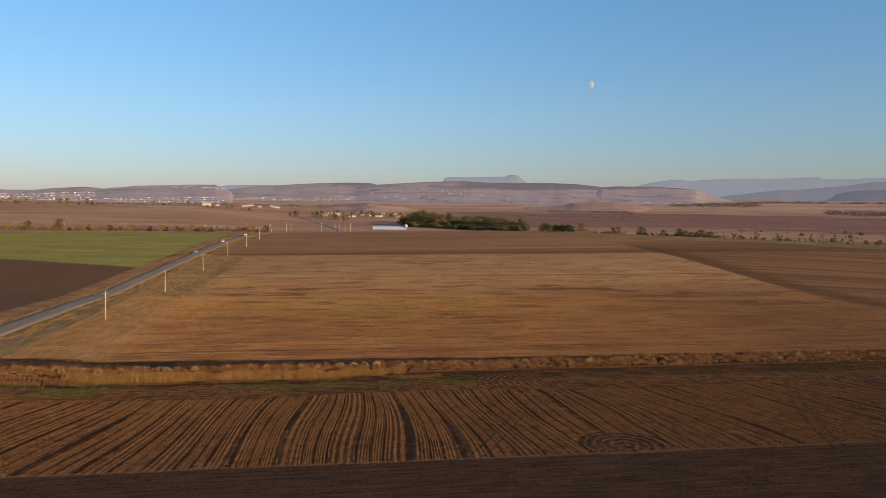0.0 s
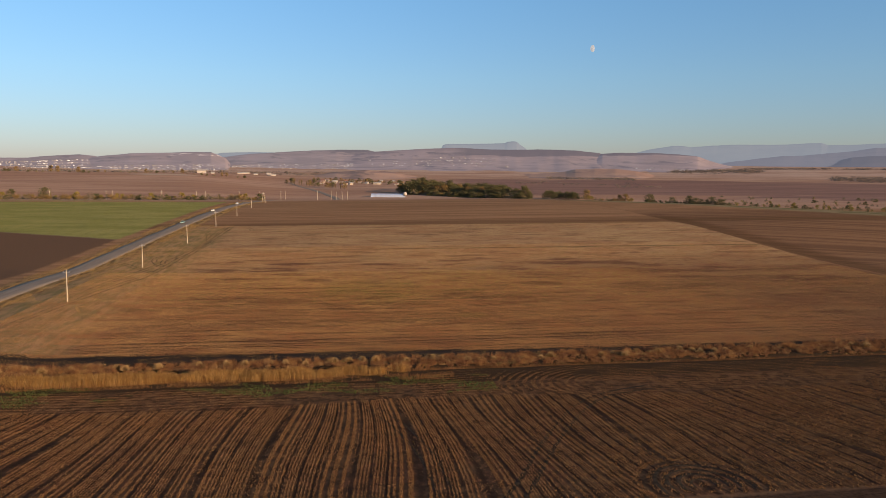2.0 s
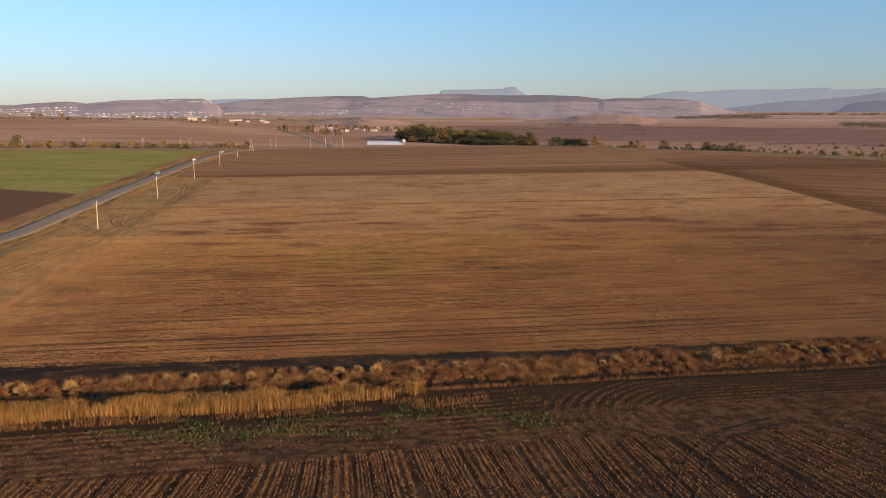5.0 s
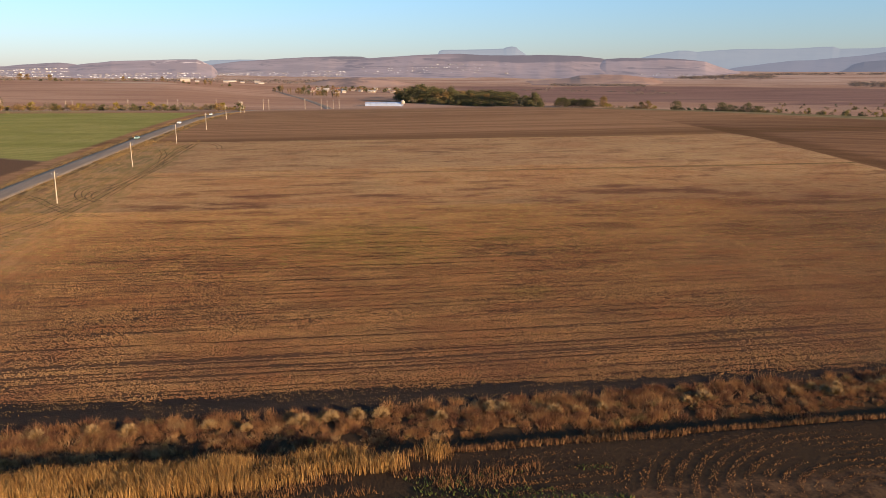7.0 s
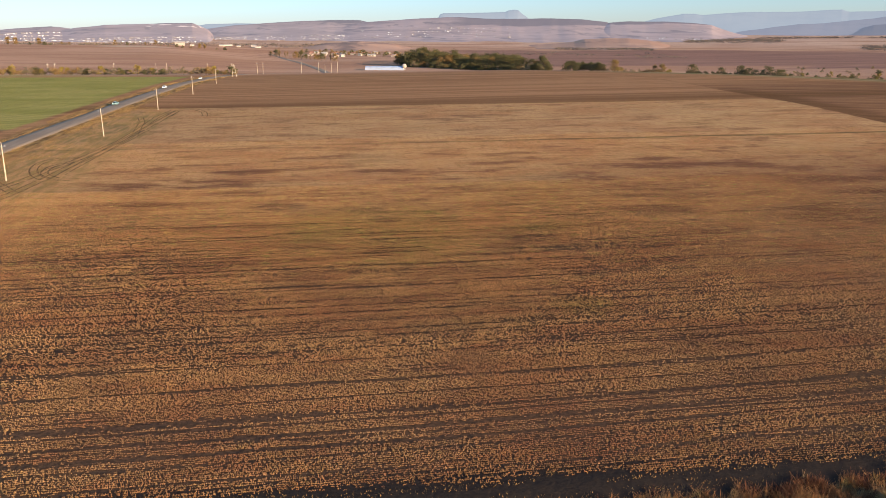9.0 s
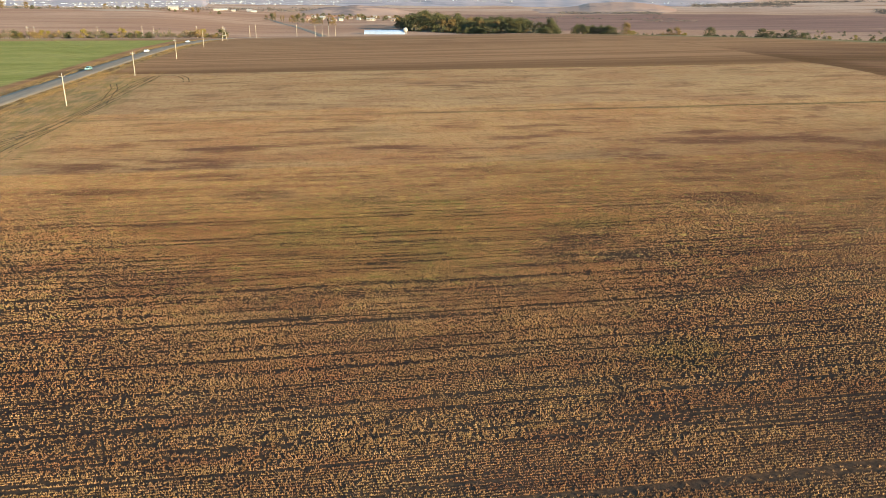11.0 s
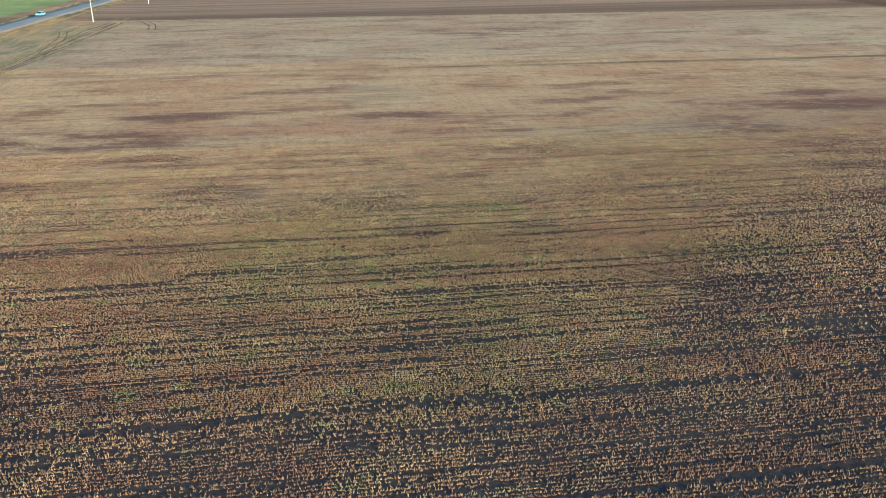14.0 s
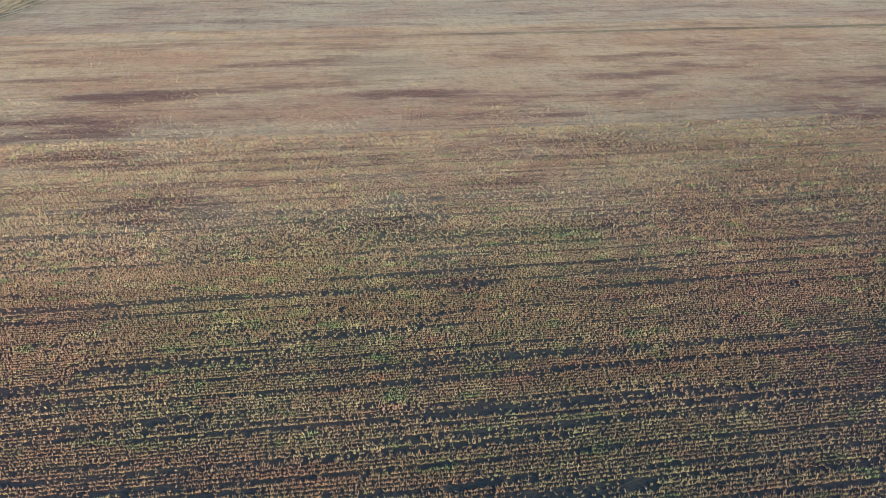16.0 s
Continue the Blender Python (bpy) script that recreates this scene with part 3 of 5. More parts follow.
mount_near_mat = hill_mat("hazy_blue_foothill", (0.06, 0.055, 0.06), (0.075, 0.065, 0.07), (0.045, 0.042, 0.05), 900.0, (0.085, 0.092, 0.118))
mount_mat = hill_mat("hazy_blue_mountain", (0.05, 0.05, 0.055), (0.06, 0.06, 0.062), (0.045, 0.045, 0.05), 900.0, (0.16, 0.188, 0.225))
mount_dim_mat = hill_mat("hazy_grey_range", (0.06, 0.055, 0.06), (0.075, 0.065, 0.07), (0.045, 0.042, 0.05), 900.0, (0.12, 0.13, 0.162))


def ridge(name, label, az, tops, d, deep, base, mats, seed, rough=3.0):
    """A ridge seen across the plain: heights in metres at even azimuths, a sloping face and a back."""
    n = max(60, int((az[1] - az[0]) * 16))
    a = np.linspace(az[0], az[1], n)
    top = np.interp(a, *zip(*tops))
    top = top + rough * (fnoise(a * 0.9, a * 0 + seed, seed, 4) - 0.5) * 1.4
    prof = ((0.0, 0.0), (0.2, 0.10), (0.4, 0.25), (0.58, 0.44), (0.72, 0.62), (0.83, 0.78), (0.92, 0.93), (1.0, 1.0), (1.08, 0.9))
    v = []
    for s, h in prof:
        dist = d - deep + deep * s
        if s == 0.0:
            base = land(dist * np.sin(np.radians(a)), dist * np.cos(np.radians(a))) - 3
        hh = base + (np.maximum(top, base - 2) - base) * np.clip(h + 0.07 * (fnoise(a * 0.9 + 40, a * 0 + s * 3, seed + 5, 2) - 0.5) * (0 < s < 0.9), 0, 1)
        r = np.radians(a)
        v.append(np.stack([dist * np.sin(r), dist * np.cos(r), hh], 1))
    v.append(v[-1] * [1.01, 1.01, 0] + [0, 0, -20])
    v = np.stack(v, 0).reshape(-1, 3)
    i = (np.arange(len(prof))[:, None] * n + np.arange(n - 1)[None, :])
    q = (i.reshape(-1, 1) + [0, 1, n + 1, n])
    me = mesh_from(name, v, q, mats, True)
    def surface(az_, s):
        """The place on the ridge's face at an azimuth and a share of its depth."""
        t, b0 = float(np.interp(az_, a, top)), float(np.interp(az_, a, base))
        h = float(np.interp(s, [p[0] for p in prof], [p[1] for p in prof]))
        dist = d - deep + deep * s
        return dist * math.sin(radians(az_)), dist * math.cos(radians(az_)), b0 + (t - b0) * h

    HILLS[name] = surface
    tagged(new(name, me), label, "hills", kind="structure")


HILLS = {}
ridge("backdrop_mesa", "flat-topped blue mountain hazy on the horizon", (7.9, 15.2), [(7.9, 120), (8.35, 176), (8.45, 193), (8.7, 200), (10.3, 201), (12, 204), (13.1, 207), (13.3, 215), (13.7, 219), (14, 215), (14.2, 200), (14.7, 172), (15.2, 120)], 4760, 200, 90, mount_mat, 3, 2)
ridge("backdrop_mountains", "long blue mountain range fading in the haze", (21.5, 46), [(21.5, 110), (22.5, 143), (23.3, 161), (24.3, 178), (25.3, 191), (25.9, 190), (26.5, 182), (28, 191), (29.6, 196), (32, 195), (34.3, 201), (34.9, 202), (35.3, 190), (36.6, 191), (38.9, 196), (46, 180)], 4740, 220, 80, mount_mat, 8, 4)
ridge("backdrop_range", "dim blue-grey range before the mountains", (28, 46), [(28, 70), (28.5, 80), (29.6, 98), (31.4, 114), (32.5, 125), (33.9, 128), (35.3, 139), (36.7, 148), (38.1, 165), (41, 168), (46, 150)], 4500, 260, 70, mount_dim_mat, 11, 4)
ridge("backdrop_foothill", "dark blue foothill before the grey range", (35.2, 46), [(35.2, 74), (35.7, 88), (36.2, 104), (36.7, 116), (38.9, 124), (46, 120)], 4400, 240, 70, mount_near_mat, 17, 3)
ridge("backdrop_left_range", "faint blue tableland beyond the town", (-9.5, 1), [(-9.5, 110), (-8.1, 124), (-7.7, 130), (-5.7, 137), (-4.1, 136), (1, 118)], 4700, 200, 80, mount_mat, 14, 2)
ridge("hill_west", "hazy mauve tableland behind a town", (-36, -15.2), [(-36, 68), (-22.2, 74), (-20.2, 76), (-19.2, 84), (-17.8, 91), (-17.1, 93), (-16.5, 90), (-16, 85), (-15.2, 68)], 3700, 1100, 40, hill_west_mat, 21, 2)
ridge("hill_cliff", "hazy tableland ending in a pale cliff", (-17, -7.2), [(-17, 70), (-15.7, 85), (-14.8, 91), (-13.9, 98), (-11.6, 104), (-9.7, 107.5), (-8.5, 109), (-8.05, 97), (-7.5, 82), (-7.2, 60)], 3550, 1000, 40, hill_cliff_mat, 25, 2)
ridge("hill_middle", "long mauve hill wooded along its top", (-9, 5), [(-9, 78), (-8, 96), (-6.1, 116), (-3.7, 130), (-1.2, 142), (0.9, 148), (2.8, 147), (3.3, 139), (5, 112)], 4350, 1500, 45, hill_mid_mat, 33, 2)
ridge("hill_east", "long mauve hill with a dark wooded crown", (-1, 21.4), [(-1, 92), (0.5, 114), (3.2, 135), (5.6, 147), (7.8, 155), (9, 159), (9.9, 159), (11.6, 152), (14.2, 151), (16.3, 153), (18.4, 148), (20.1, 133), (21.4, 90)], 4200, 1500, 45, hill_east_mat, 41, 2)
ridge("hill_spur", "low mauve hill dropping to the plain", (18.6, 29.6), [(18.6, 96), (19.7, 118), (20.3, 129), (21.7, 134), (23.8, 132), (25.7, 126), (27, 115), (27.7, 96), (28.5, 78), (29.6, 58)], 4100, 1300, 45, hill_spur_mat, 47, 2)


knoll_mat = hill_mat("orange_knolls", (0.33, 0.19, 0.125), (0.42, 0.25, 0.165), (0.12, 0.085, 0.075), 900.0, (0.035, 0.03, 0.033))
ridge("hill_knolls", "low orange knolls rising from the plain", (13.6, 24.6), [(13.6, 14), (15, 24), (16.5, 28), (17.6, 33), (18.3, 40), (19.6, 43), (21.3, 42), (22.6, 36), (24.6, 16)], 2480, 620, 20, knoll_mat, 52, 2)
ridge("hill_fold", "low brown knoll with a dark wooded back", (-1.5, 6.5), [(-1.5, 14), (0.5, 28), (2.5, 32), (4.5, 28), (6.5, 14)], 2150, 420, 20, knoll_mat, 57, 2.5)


# ---- moon ----
def build_moon():
    g = Graph("moonlight", 1.0, 0.0)
    n = g.step(g.noise(g.where(), 0.05, 4), 0.35, 0.65)
    g.put(g.bsdf.inputs["Emission Color"], g.mix(n, (0.55, 0.62, 0.72), (0.95, 0.95, 0.93)))
    g.bsdf.inputs["Emission Strength"].default_value = MOON
    mat = g.done((0.1, 0.1, 0.1))
    bm = bmesh.new()
    bmesh.ops.create_uvsphere(bm, u_segments=24, v_segments=16, radius=1)
    for v in bm.verts:
        v.co.x *= 0.55 if v.co.x > 0 else 1.0
    me = bpy.data.meshes.new("moon")
    bm.to_mesh(me)
    bm.free()
    me.materials.append(mat)
    ob = new("moon", me)
    a, e, d = radians(8.4 + 11.03), radians(8.90), 4800
    x, y, z = d * math.sin(a) * math.cos(e), d * math.cos(a) * math.cos(e), 32 + d * math.sin(e)
    ob.matrix_world = pose(x, y, z, 0, 0, -19) @ Matrix.Diagonal((16, 16, 21, 1))
    tagged(ob, "pale gibbous moon in the evening sky", "moon", kind="structure")


build_moon()


# ---- utility poles ----
def pole(name, height, arm=True):
    e = new(name)
    bm = bmesh.new()
    tube(bm, (0, 0, -0.3), (0, 0, height), 0.17, 0.11, 8)
    part("shaft", bm, concrete, e)
    if arm:
        bm = bmesh.new()
        box(bm, -0.85, 0.85, -0.05, 0.05, height - 0.75, height - 0.65)
        part("crossarm", bm, steel, e, "rusty steel crossarm")
        for px, pz in ((-0.75, height - 0.65), (0.75, height - 0.65), (0, height)):
            bm = bmesh.new()
            tube(bm, (px, 0, pz), (px, 0, pz + 0.1), 0.02, 0.02, 6)
            tube(bm, (px, 0, pz + 0.1), (px, 0, pz + 0.26), 0.07, 0.045, 8)
            part("insulator", bm, porcelain, e)
    return e


POLES = ((-69.6, 243.4), (-68.1, 319.8), (-64.4, 389.2), (-62.4, 464.3), (-59.0, 532.5), (-57.3, 608.0))
first = pole("utility_pole", 8.8)
tagged(first, "pale concrete utility pole with a short crossarm", "utility pole", "roadside power line")
for i, (x, y) in enumerate(POLES):
    m = pose(x, y, up(x, y), 0, 0.8 * math.sin(i * 2.1), 4)
    if i:
        copy_thing(first, m)
    else:
        first.matrix_basis = m


def anchor_pole(x, y):
    e = new("anchor_pole")
    for px in (-1.6, 1.6):
        bm = bmesh.new()
        tube(bm, (px, 0, -0.3), (px * 0.12, 0, 8.6), 0.17, 0.12, 8)
        part("leg", bm, concrete, e)
    bm = bmesh.new()
    box(bm, -1.0, 1.0, -0.07, 0.07, 3.2, 3.36)
    part("brace", bm, steel, e)
    bm = bmesh.new()
    box(bm, -1.0, 1.0, -0.06, 0.06, 7.9, 8.0)
    part("crossarm", bm, steel, e)
    for px in (-0.9, 0, 0.9):
        bm = bmesh.new()
        tube(bm, (px, 0, 8.0 if px else 8.6), (px, 0, 8.25 if px else 8.85), 0.07, 0.045, 8)
        part("insulator", bm, porcelain, e)
    e.matrix_basis = pose(x, y, up(x, y), 0, 0, 15)
    tagged(e, "A-shaped concrete anchor pole at the bend of the power line", "utility pole")


anchor_pole(-54.9, 684.0)
far_pole = pole("power_line_pole", 9.0)
tagged(far_pole, "slim concrete pole of the power line beyond the field", "utility pole", "far power line")
FAR_POLES = ((-3.41, 757), (-3.08, 763), (-0.82, 770), (0.19, 800), (0.53, 893), (0.95, 830), (1.34, 800), (-4.9, 770), (-6.3, 775), (-8.6, 785), (-9.2, 790), (-11.5, 800), (-14.6, 812), (-15.0, 825), (-18.4, 845), (-21.3, 862))
for i, (az, d) in enumerate(FAR_POLES):
    x, y, z = polar(az, d)
    m = pose(x, y, z - 0.2, 0, 0, 60 + 11 * i)
    if i:
        copy_thing(far_pole, m)
    else:
        far_pole.matrix_basis = m


# ---- cars ----
def car(name, paint, label, x, y, heading, tall=1.45):
    e = new(name)
    prof = ((-2.05, 0.35), (-2.1, 0.62), (-1.95, 0.86), (-1.3, 0.93), (-0.65, tall - 0.03), (0.35, tall), (1.25, tall - 0.12), (1.8, 0.98), (2.1, 0.92), (2.15, 0.55), (2.05, 0.32))
    bm = bmesh.new()
    sides = []
    for s in (-1, 1):
        sides.append([bm.verts.new((s * (0.82 if z < 1.0 else 0.82 - 0.22 * (z - 1.0) / 0.45), px, z)) for px, z in prof])
    bm.faces.new(sides[0]), bm.faces.new(sides[1][::-1])
    n = len(prof)
    for i in range(n):
        bm.faces.new((sides[0][i], sides[1][i], sides[1][(i + 1) % n], sides[0][(i + 1) % n]))
    bmesh.ops.bevel(bm, geom=bm.edges[:], offset=0.05, segments=2, affect="EDGES")
    part("body", bm, paint, e)
    for nm, a, b, w in (("windscreen", (-1.27, 0.97), (-0.70, tall - 0.07), 0.66), ("rear_window", (1.76, 1.02), (1.30, tall - 0.15), 0.64)):
        bm = bmesh.new()
        s = -1 if nm == "windscreen" else 1
        q = [bm.verts.new(p) for p in ((-w, a[0] + s * 0.03, a[1]), (w, a[0] + s * 0.03, a[1]), (w * 0.88, b[0] + s * 0.03, b[1]), (-w * 0.88, b[0] + s * 0.03, b[1]))]
        f = bm.faces.new(q)
        bmesh.ops.solidify(bm, geom=[f], thickness=0.02)
        part(nm, bm, dark_glass, e)
    for s in (-1, 1):
        for y0, y1 in ((-0.85, 0.25), (0.32, 1.35)):
            bm = bmesh.new()
            q = [bm.verts.new(p) for p in ((s * 0.83, y0, 0.97), (s * 0.83, y1, 0.97), (s * 0.69, y1 - 0.12, tall - 0.16), (s * 0.69, y0 + (0.35 if y0 < 0 else 0.0), tall - 0.16))]
            f = bm.faces.new(q)
            bmesh.ops.solidify(bm, geom=[f], thickness=0.02)
            part("side_window", bm, dark_glass, e)
        for nm, py, mat in (("headlight", -2.08, lamp_glass), ("tail_light", 2.12, lamp_red)):
            bm = bmesh.new()
            box(bm, s * 0.6 - 0.16, s * 0.6 + 0.16, py - 0.05, py + 0.05, 0.64, 0.8)
            part(nm, bm, mat, e)
        for py in (-1.3, 1.3):
            bm = bmesh.new()
            tube(bm, (s * 0.66, py, 0.31), (s * 0.86, py, 0.31), 0.31, 0.31, 16)
            w = part("wheel", bm, rubber, e)
            bm = bmesh.new()
            tube(bm, (s * 0.80, py, 0.31), (s * 0.875, py, 0.31), 0.19, 0.19, 12)
            part("rim", bm, chrome, w)
    e.matrix_basis = pose(x, y, up(x, y) + 0.25, 0, 0, heading)
    tagged(e, label, "car")


teal_paint = plain("teal_car_paint", (0.26, 0.42, 0.39), 0.3, 0.04, 3, 0.2, 0.5)
white_paint = plain("white_car_paint", (0.78, 0.78, 0.76), 0.3, 0.03, 3, 0, 0.5)
for nm, paint, label, cy in (("hatchback", teal_paint, "pale teal hatchback driving on the asphalt road", 484.0), ("saloon_car", white_paint, "white saloon car driving on the asphalt road", 570.0), ("saloon_car", white_paint, "white saloon car far along the road near the crest", 655.0)):
    cx = float(road_x(cy)) - 1.4
    car(nm, paint, label, cx, cy, -2.8)


# ---- white greenhouse tunnel ----
def greenhouse(x, y, heading, length, radius):
    e = new("greenhouse")
    bm = bmesh.new()
    n, m = 14, 15
    ring = []
    for j in range(m):
        py = -length / 2 + length * j / (m - 1)
        sag = 0.12 * math.sin(j * math.pi)
        ring.append([bm.verts.new((radius * math.cos(math.pi * i / n), py, (radius * 0.86 + 0.1 * (j % 2)) * math.sin(math.pi * i / n) + sag)) for i in range(n + 1)])
    for j in range(m - 1):
        for i in range(n):
            bm.faces.new((ring[j][i], ring[j][i + 1], ring[j + 1][i + 1], ring[j + 1][i]))
    bm.faces.new(ring[0][::-1]), bm.faces.new(ring[-1])
    part("cover", bm, film_white, e)
    for j in range(0, m, 2):
        bm = bmesh.new()
        py = -length / 2 + length * j / (m - 1)
        for i in range(n):
            p, q = [(1.02 * radius * math.cos(math.pi * k / n), py, 1.02 * radius * 0.88 * math.sin(math.pi * k / n)) for k in (i, i + 1)]
            tube(bm, p, q, 0.07, 0.07, 5)
        part("hoop", bm, steel, e)
    e.matrix_basis = pose(x, y, up(x, y) - 0.2, 0, 0, heading)
    tagged(e, "long white plastic-covered greenhouse tunnel before dark trees", "greenhouse")


# ---- trees ----
def tree_mesh(seed, height, spread, clumps, leaves, size, trunk_part):
    """A trunk with limbs, and a crown of leaf clumps with gaps."""
    r = rng(seed)
    bm = bmesh.new()
    tube(bm, (0, 0, -0.4), (0, 0, height * 0.55), 0.03 * height, 0.015 * height, 7)
    vs, fs, k = [], [], 0
    for i in range(clumps):
        a, h = r.uniform(0, TAU), trunk_part + (1 - trunk_part) * r.uniform(0.05, 1) ** 0.8
        wide = spread * math.sin(math.pi * min(0.97, 0.18 + 0.8 * (h - trunk_part) / (1 - trunk_part))) ** 0.7
        rad = wide * math.sqrt(r.uniform(0.05, 1))
        c = np.array([rad * math.cos(a), rad * math.sin(a), h * height * 0.95])
        if i < 7:
            tube(bm, (0, 0, height * r.uniform(0.2, 0.5)), tuple(c), 0.011 * height, 0.004 * height, 5)
        q = r.uniform(0.16, 0.30) * spread
        p = c + r.normal(0, 1, (leaves, 3)) * [q, q, q * 0.7]
        d1, d2 = r.normal(0, 1, (leaves, 3)), r.normal(0, 1, (leaves, 3))
        d1 /= np.linalg.norm(d1, axis=1)[:, None]
        d2 /= np.linalg.norm(d2, axis=1)[:, None]
        s = size * r.uniform(0.6, 1.3, (leaves, 1))
        v = np.stack([p - d1 * s, p + d2 * s * 0.7, p + d1 * s, p - d2 * s * 0.7], 1).reshape(-1, 3)
        v[:, 2] = np.maximum(v[:, 2], 0.05)
        f = np.arange(leaves)[:, None] * 4 + [0, 1, 2, 3]
        vs.append(v), fs.append(f + k)
        k += len(v)
    return bm, np.concatenate(vs), np.concatenate(fs)


PROTOS = {}


def tree(kind, x, y, scale, turn, label, group):
    """One tree or bush; those of a kind share their meshes."""
    name, seed, h, sp, cl, lv, sz, tp, mat = kind
    key = (name, seed, mat.name)
    m = pose(x, y, up(x, y) - 0.1, 0, 0, turn) @ Matrix.Diagonal((scale, scale, scale, 1))
    if key not in PROTOS:
        e = new(name)
        bm, v, f = tree_mesh(seed, h, sp, cl, lv, sz, tp)
        part("trunk", bm, bark, e)
        cr = new("crown", mesh_from("crown", v, f, mat))
        cr.parent = e
        PROTOS[key] = e
    else:
        e = copy_thing(PROTOS[key], Matrix.Identity(4))
    e.matrix_basis = m
    tagged(e, label, "bush" if name == "bush" else "tree", group)
    return e


DARK_A = ("tree", 1, 14, 5.8, 30, 44, 0.47, 0.12, leaf_dark)
DARK_B = ("tree", 2, 12, 6.2, 30, 44, 0.47, 0.08, leaf_dark)
BROWN_A = ("tree", 3, 11, 4.2, 26, 36, 0.46, 0.10, leaf_brown)
BROWN_B = ("bush", 4, 5, 3.0, 14, 22, 0.42, 0.02, leaf_brown)
YELLOW = ("bush", 5, 6, 2.6, 14, 22, 0.42, 0.03, leaf_yellow)
GREY = ("bush", 6, 5, 2.8, 14, 18, 0.38, 0.02, leaf_grey)
POPLAR = ("poplar", 7, 15, 1.6, 18, 20, 0.5, 0.08, leaf_brown)
DARKBUSH = ("bush", 8, 5, 3.4, 18, 40, 0.36, 0.0, leaf_dark)
r = rng(77)


def along(n, az0, d0, az1, d1, jitter=10):
    for i in range(n):
        t = (i + r.uniform(0.1, 0.9)) / n
        az, d = az0 + (az1 - az0) * t, d0 + (d1 - d0) * t + r.uniform(-jitter, jitter)
        yield polar(az, d)[:2]


LW = "dark evergreen tree in the wood beyond the field"
for x, y in along(48, 5.0, 1120, 14.9, 960, 14):
    tree((DARK_A, DARK_B, DARK_B, BROWN_A)[int(r.integers(4))], x, y, r.uniform(0.7, 1.25) * (1.35 - 0.0034 * max(0.0, x - 120)), r.uniform(0, 360), LW, "wood beyond the field")
for x, y in along(32, 6.0, 1190, 13.4, 1030, 30):
    tree((DARK_A, DARK_B, BROWN_A)[int(r.integers(3))], x, y, r.uniform(0.95, 1.25) * (1.35 - 0.0034 * max(0.0, x - 120)), r.uniform(0, 360), LW, "wood beyond the field")
for x, y in along(48, 5.6, 1085, 14.8, 932, 8):
    tree((DARKBUSH, DARKBUSH, BROWN_B, DARKBUSH, GREY)[int(r.integers(5))], x, y, r.uniform(0.9, 1.5), r.uniform(0, 360), "autumn bush at the edge of the dark wood", "bushes by the wood")
for x, y in along(16, 15.8, 985, 18.3, 975, 12):
    tree((DARK_B, DARK_A)[int(r.integers(2))], x, y, r.uniform(0.62, 0.8), r.uniform(0, 360), "dark tree in a small copse past the crest", "small copse")
for x, y in along(16, 18.5, 960, 22.2, 890, 10):
    tree((BROWN_A, BROWN_B, GREY, YELLOW)[int(r.integers(4))], x, y, r.uniform(0.7, 1.25), r.uniform(0, 360), "brown autumn bush behind the ploughed crest", "autumn bushes")
for x, y in along(26, 22.9, 862, 28.6, 830, 8):
    tree((DARKBUSH, DARK_B)[int(r.integers(2))], x, y, r.uniform(0.75, 1.1) * (0.62 if r.random() < 0.5 else 0.8), r.uniform(0, 360), "dark bush of the hedge behind the crest", "dark hedge")
for i in range(130):
    az, d = r.uniform(28, 41), r.uniform(690, 1100)
    x, y, _ = polar(az, d)
    tree((GREY, YELLOW, GREY, DARKBUSH)[int(r.integers(4))], x, y, r.uniform(0.35, 0.85), r.uniform(0, 360), "scattered scrub bush in the dry valley", "valley scrub")
for x, y in along(100, -25.0, 885, -4.6, 742, 8):
    tree((BROWN_B, YELLOW, GREY, BROWN_B, DARKBUSH, GREY, GREY)[int(r.integers(7))], x, y, r.uniform(0.6, 1.3), r.uniform(0, 360), "autumn-coloured bush in the row behind the green field", "tree row by the green field")
for az, d, s, k in ((-18.7, 862, 1.0, DARK_B), (-14.0, 823, 1.0, YELLOW), (-14.3, 826, 1.1, YELLOW), (-20.6, 868, 0.7, DARK_A)):
    x, y, _ = polar(az, d)
    tree(k, x, y, s, 40, "taller tree in the row behind the green field", "tree row by the green field")
for x, y in along(16, -3.2, 1500, 1.2, 1250, 20):
    tree((POPLAR, BROWN_A, DARK_A)[int(r.integers(3))], x, y, r.uniform(0.6, 1.1), r.uniform(0, 360), "roadside tree in the valley", "valley roadside trees")
for x, y in along(60, -1.5, 1700, 8.0, 1480, 70):
    tree((BROWN_A, DARK_B, GREY)[int(r.integers(3))], x, y, r.uniform(0.4, 0.85), r.uniform(0, 360), "tree among the village houses", "village trees")
for x, y in along(40, -25, 1720, -6, 1640, 25):
    tree((BROWN_A, DARKBUSH, GREY)[int(r.integers(3))], x, y, r.uniform(0.5, 1.25), r.uniform(0, 360), "tree along the ridge of the ploughed hill", "ridge trees")
gx_, gy_, _ = polar(4.3, 1010)
greenhouse(gx_, gy_, -100, 44, 5.4)


def water_tank(x, y):
    e = new("water_tank")
    bm = bmesh.new()
    bmesh.ops.create_uvsphere(bm, u_segments=16, v_segments=10, radius=2.6, matrix=Matrix.Translation((0, 0, 4.6)))
    part("vessel", bm, plaster, e)
    for k in range(4):
        bm = bmesh.new()
        a = math.pi / 4 + k * math.pi / 2
        tube(bm, (1.9 * math.cos(a), 1.9 * math.sin(a), -0.3), (1.5 * math.cos(a), 1.5 * math.sin(a), 3.0), 0.14, 0.14, 6)
        part("leg", bm, steel, e)
    e.matrix_basis = pose(x, y, up(x, y))
    tagged(e, "round white water tank on legs at the end of the greenhouse", "tank")


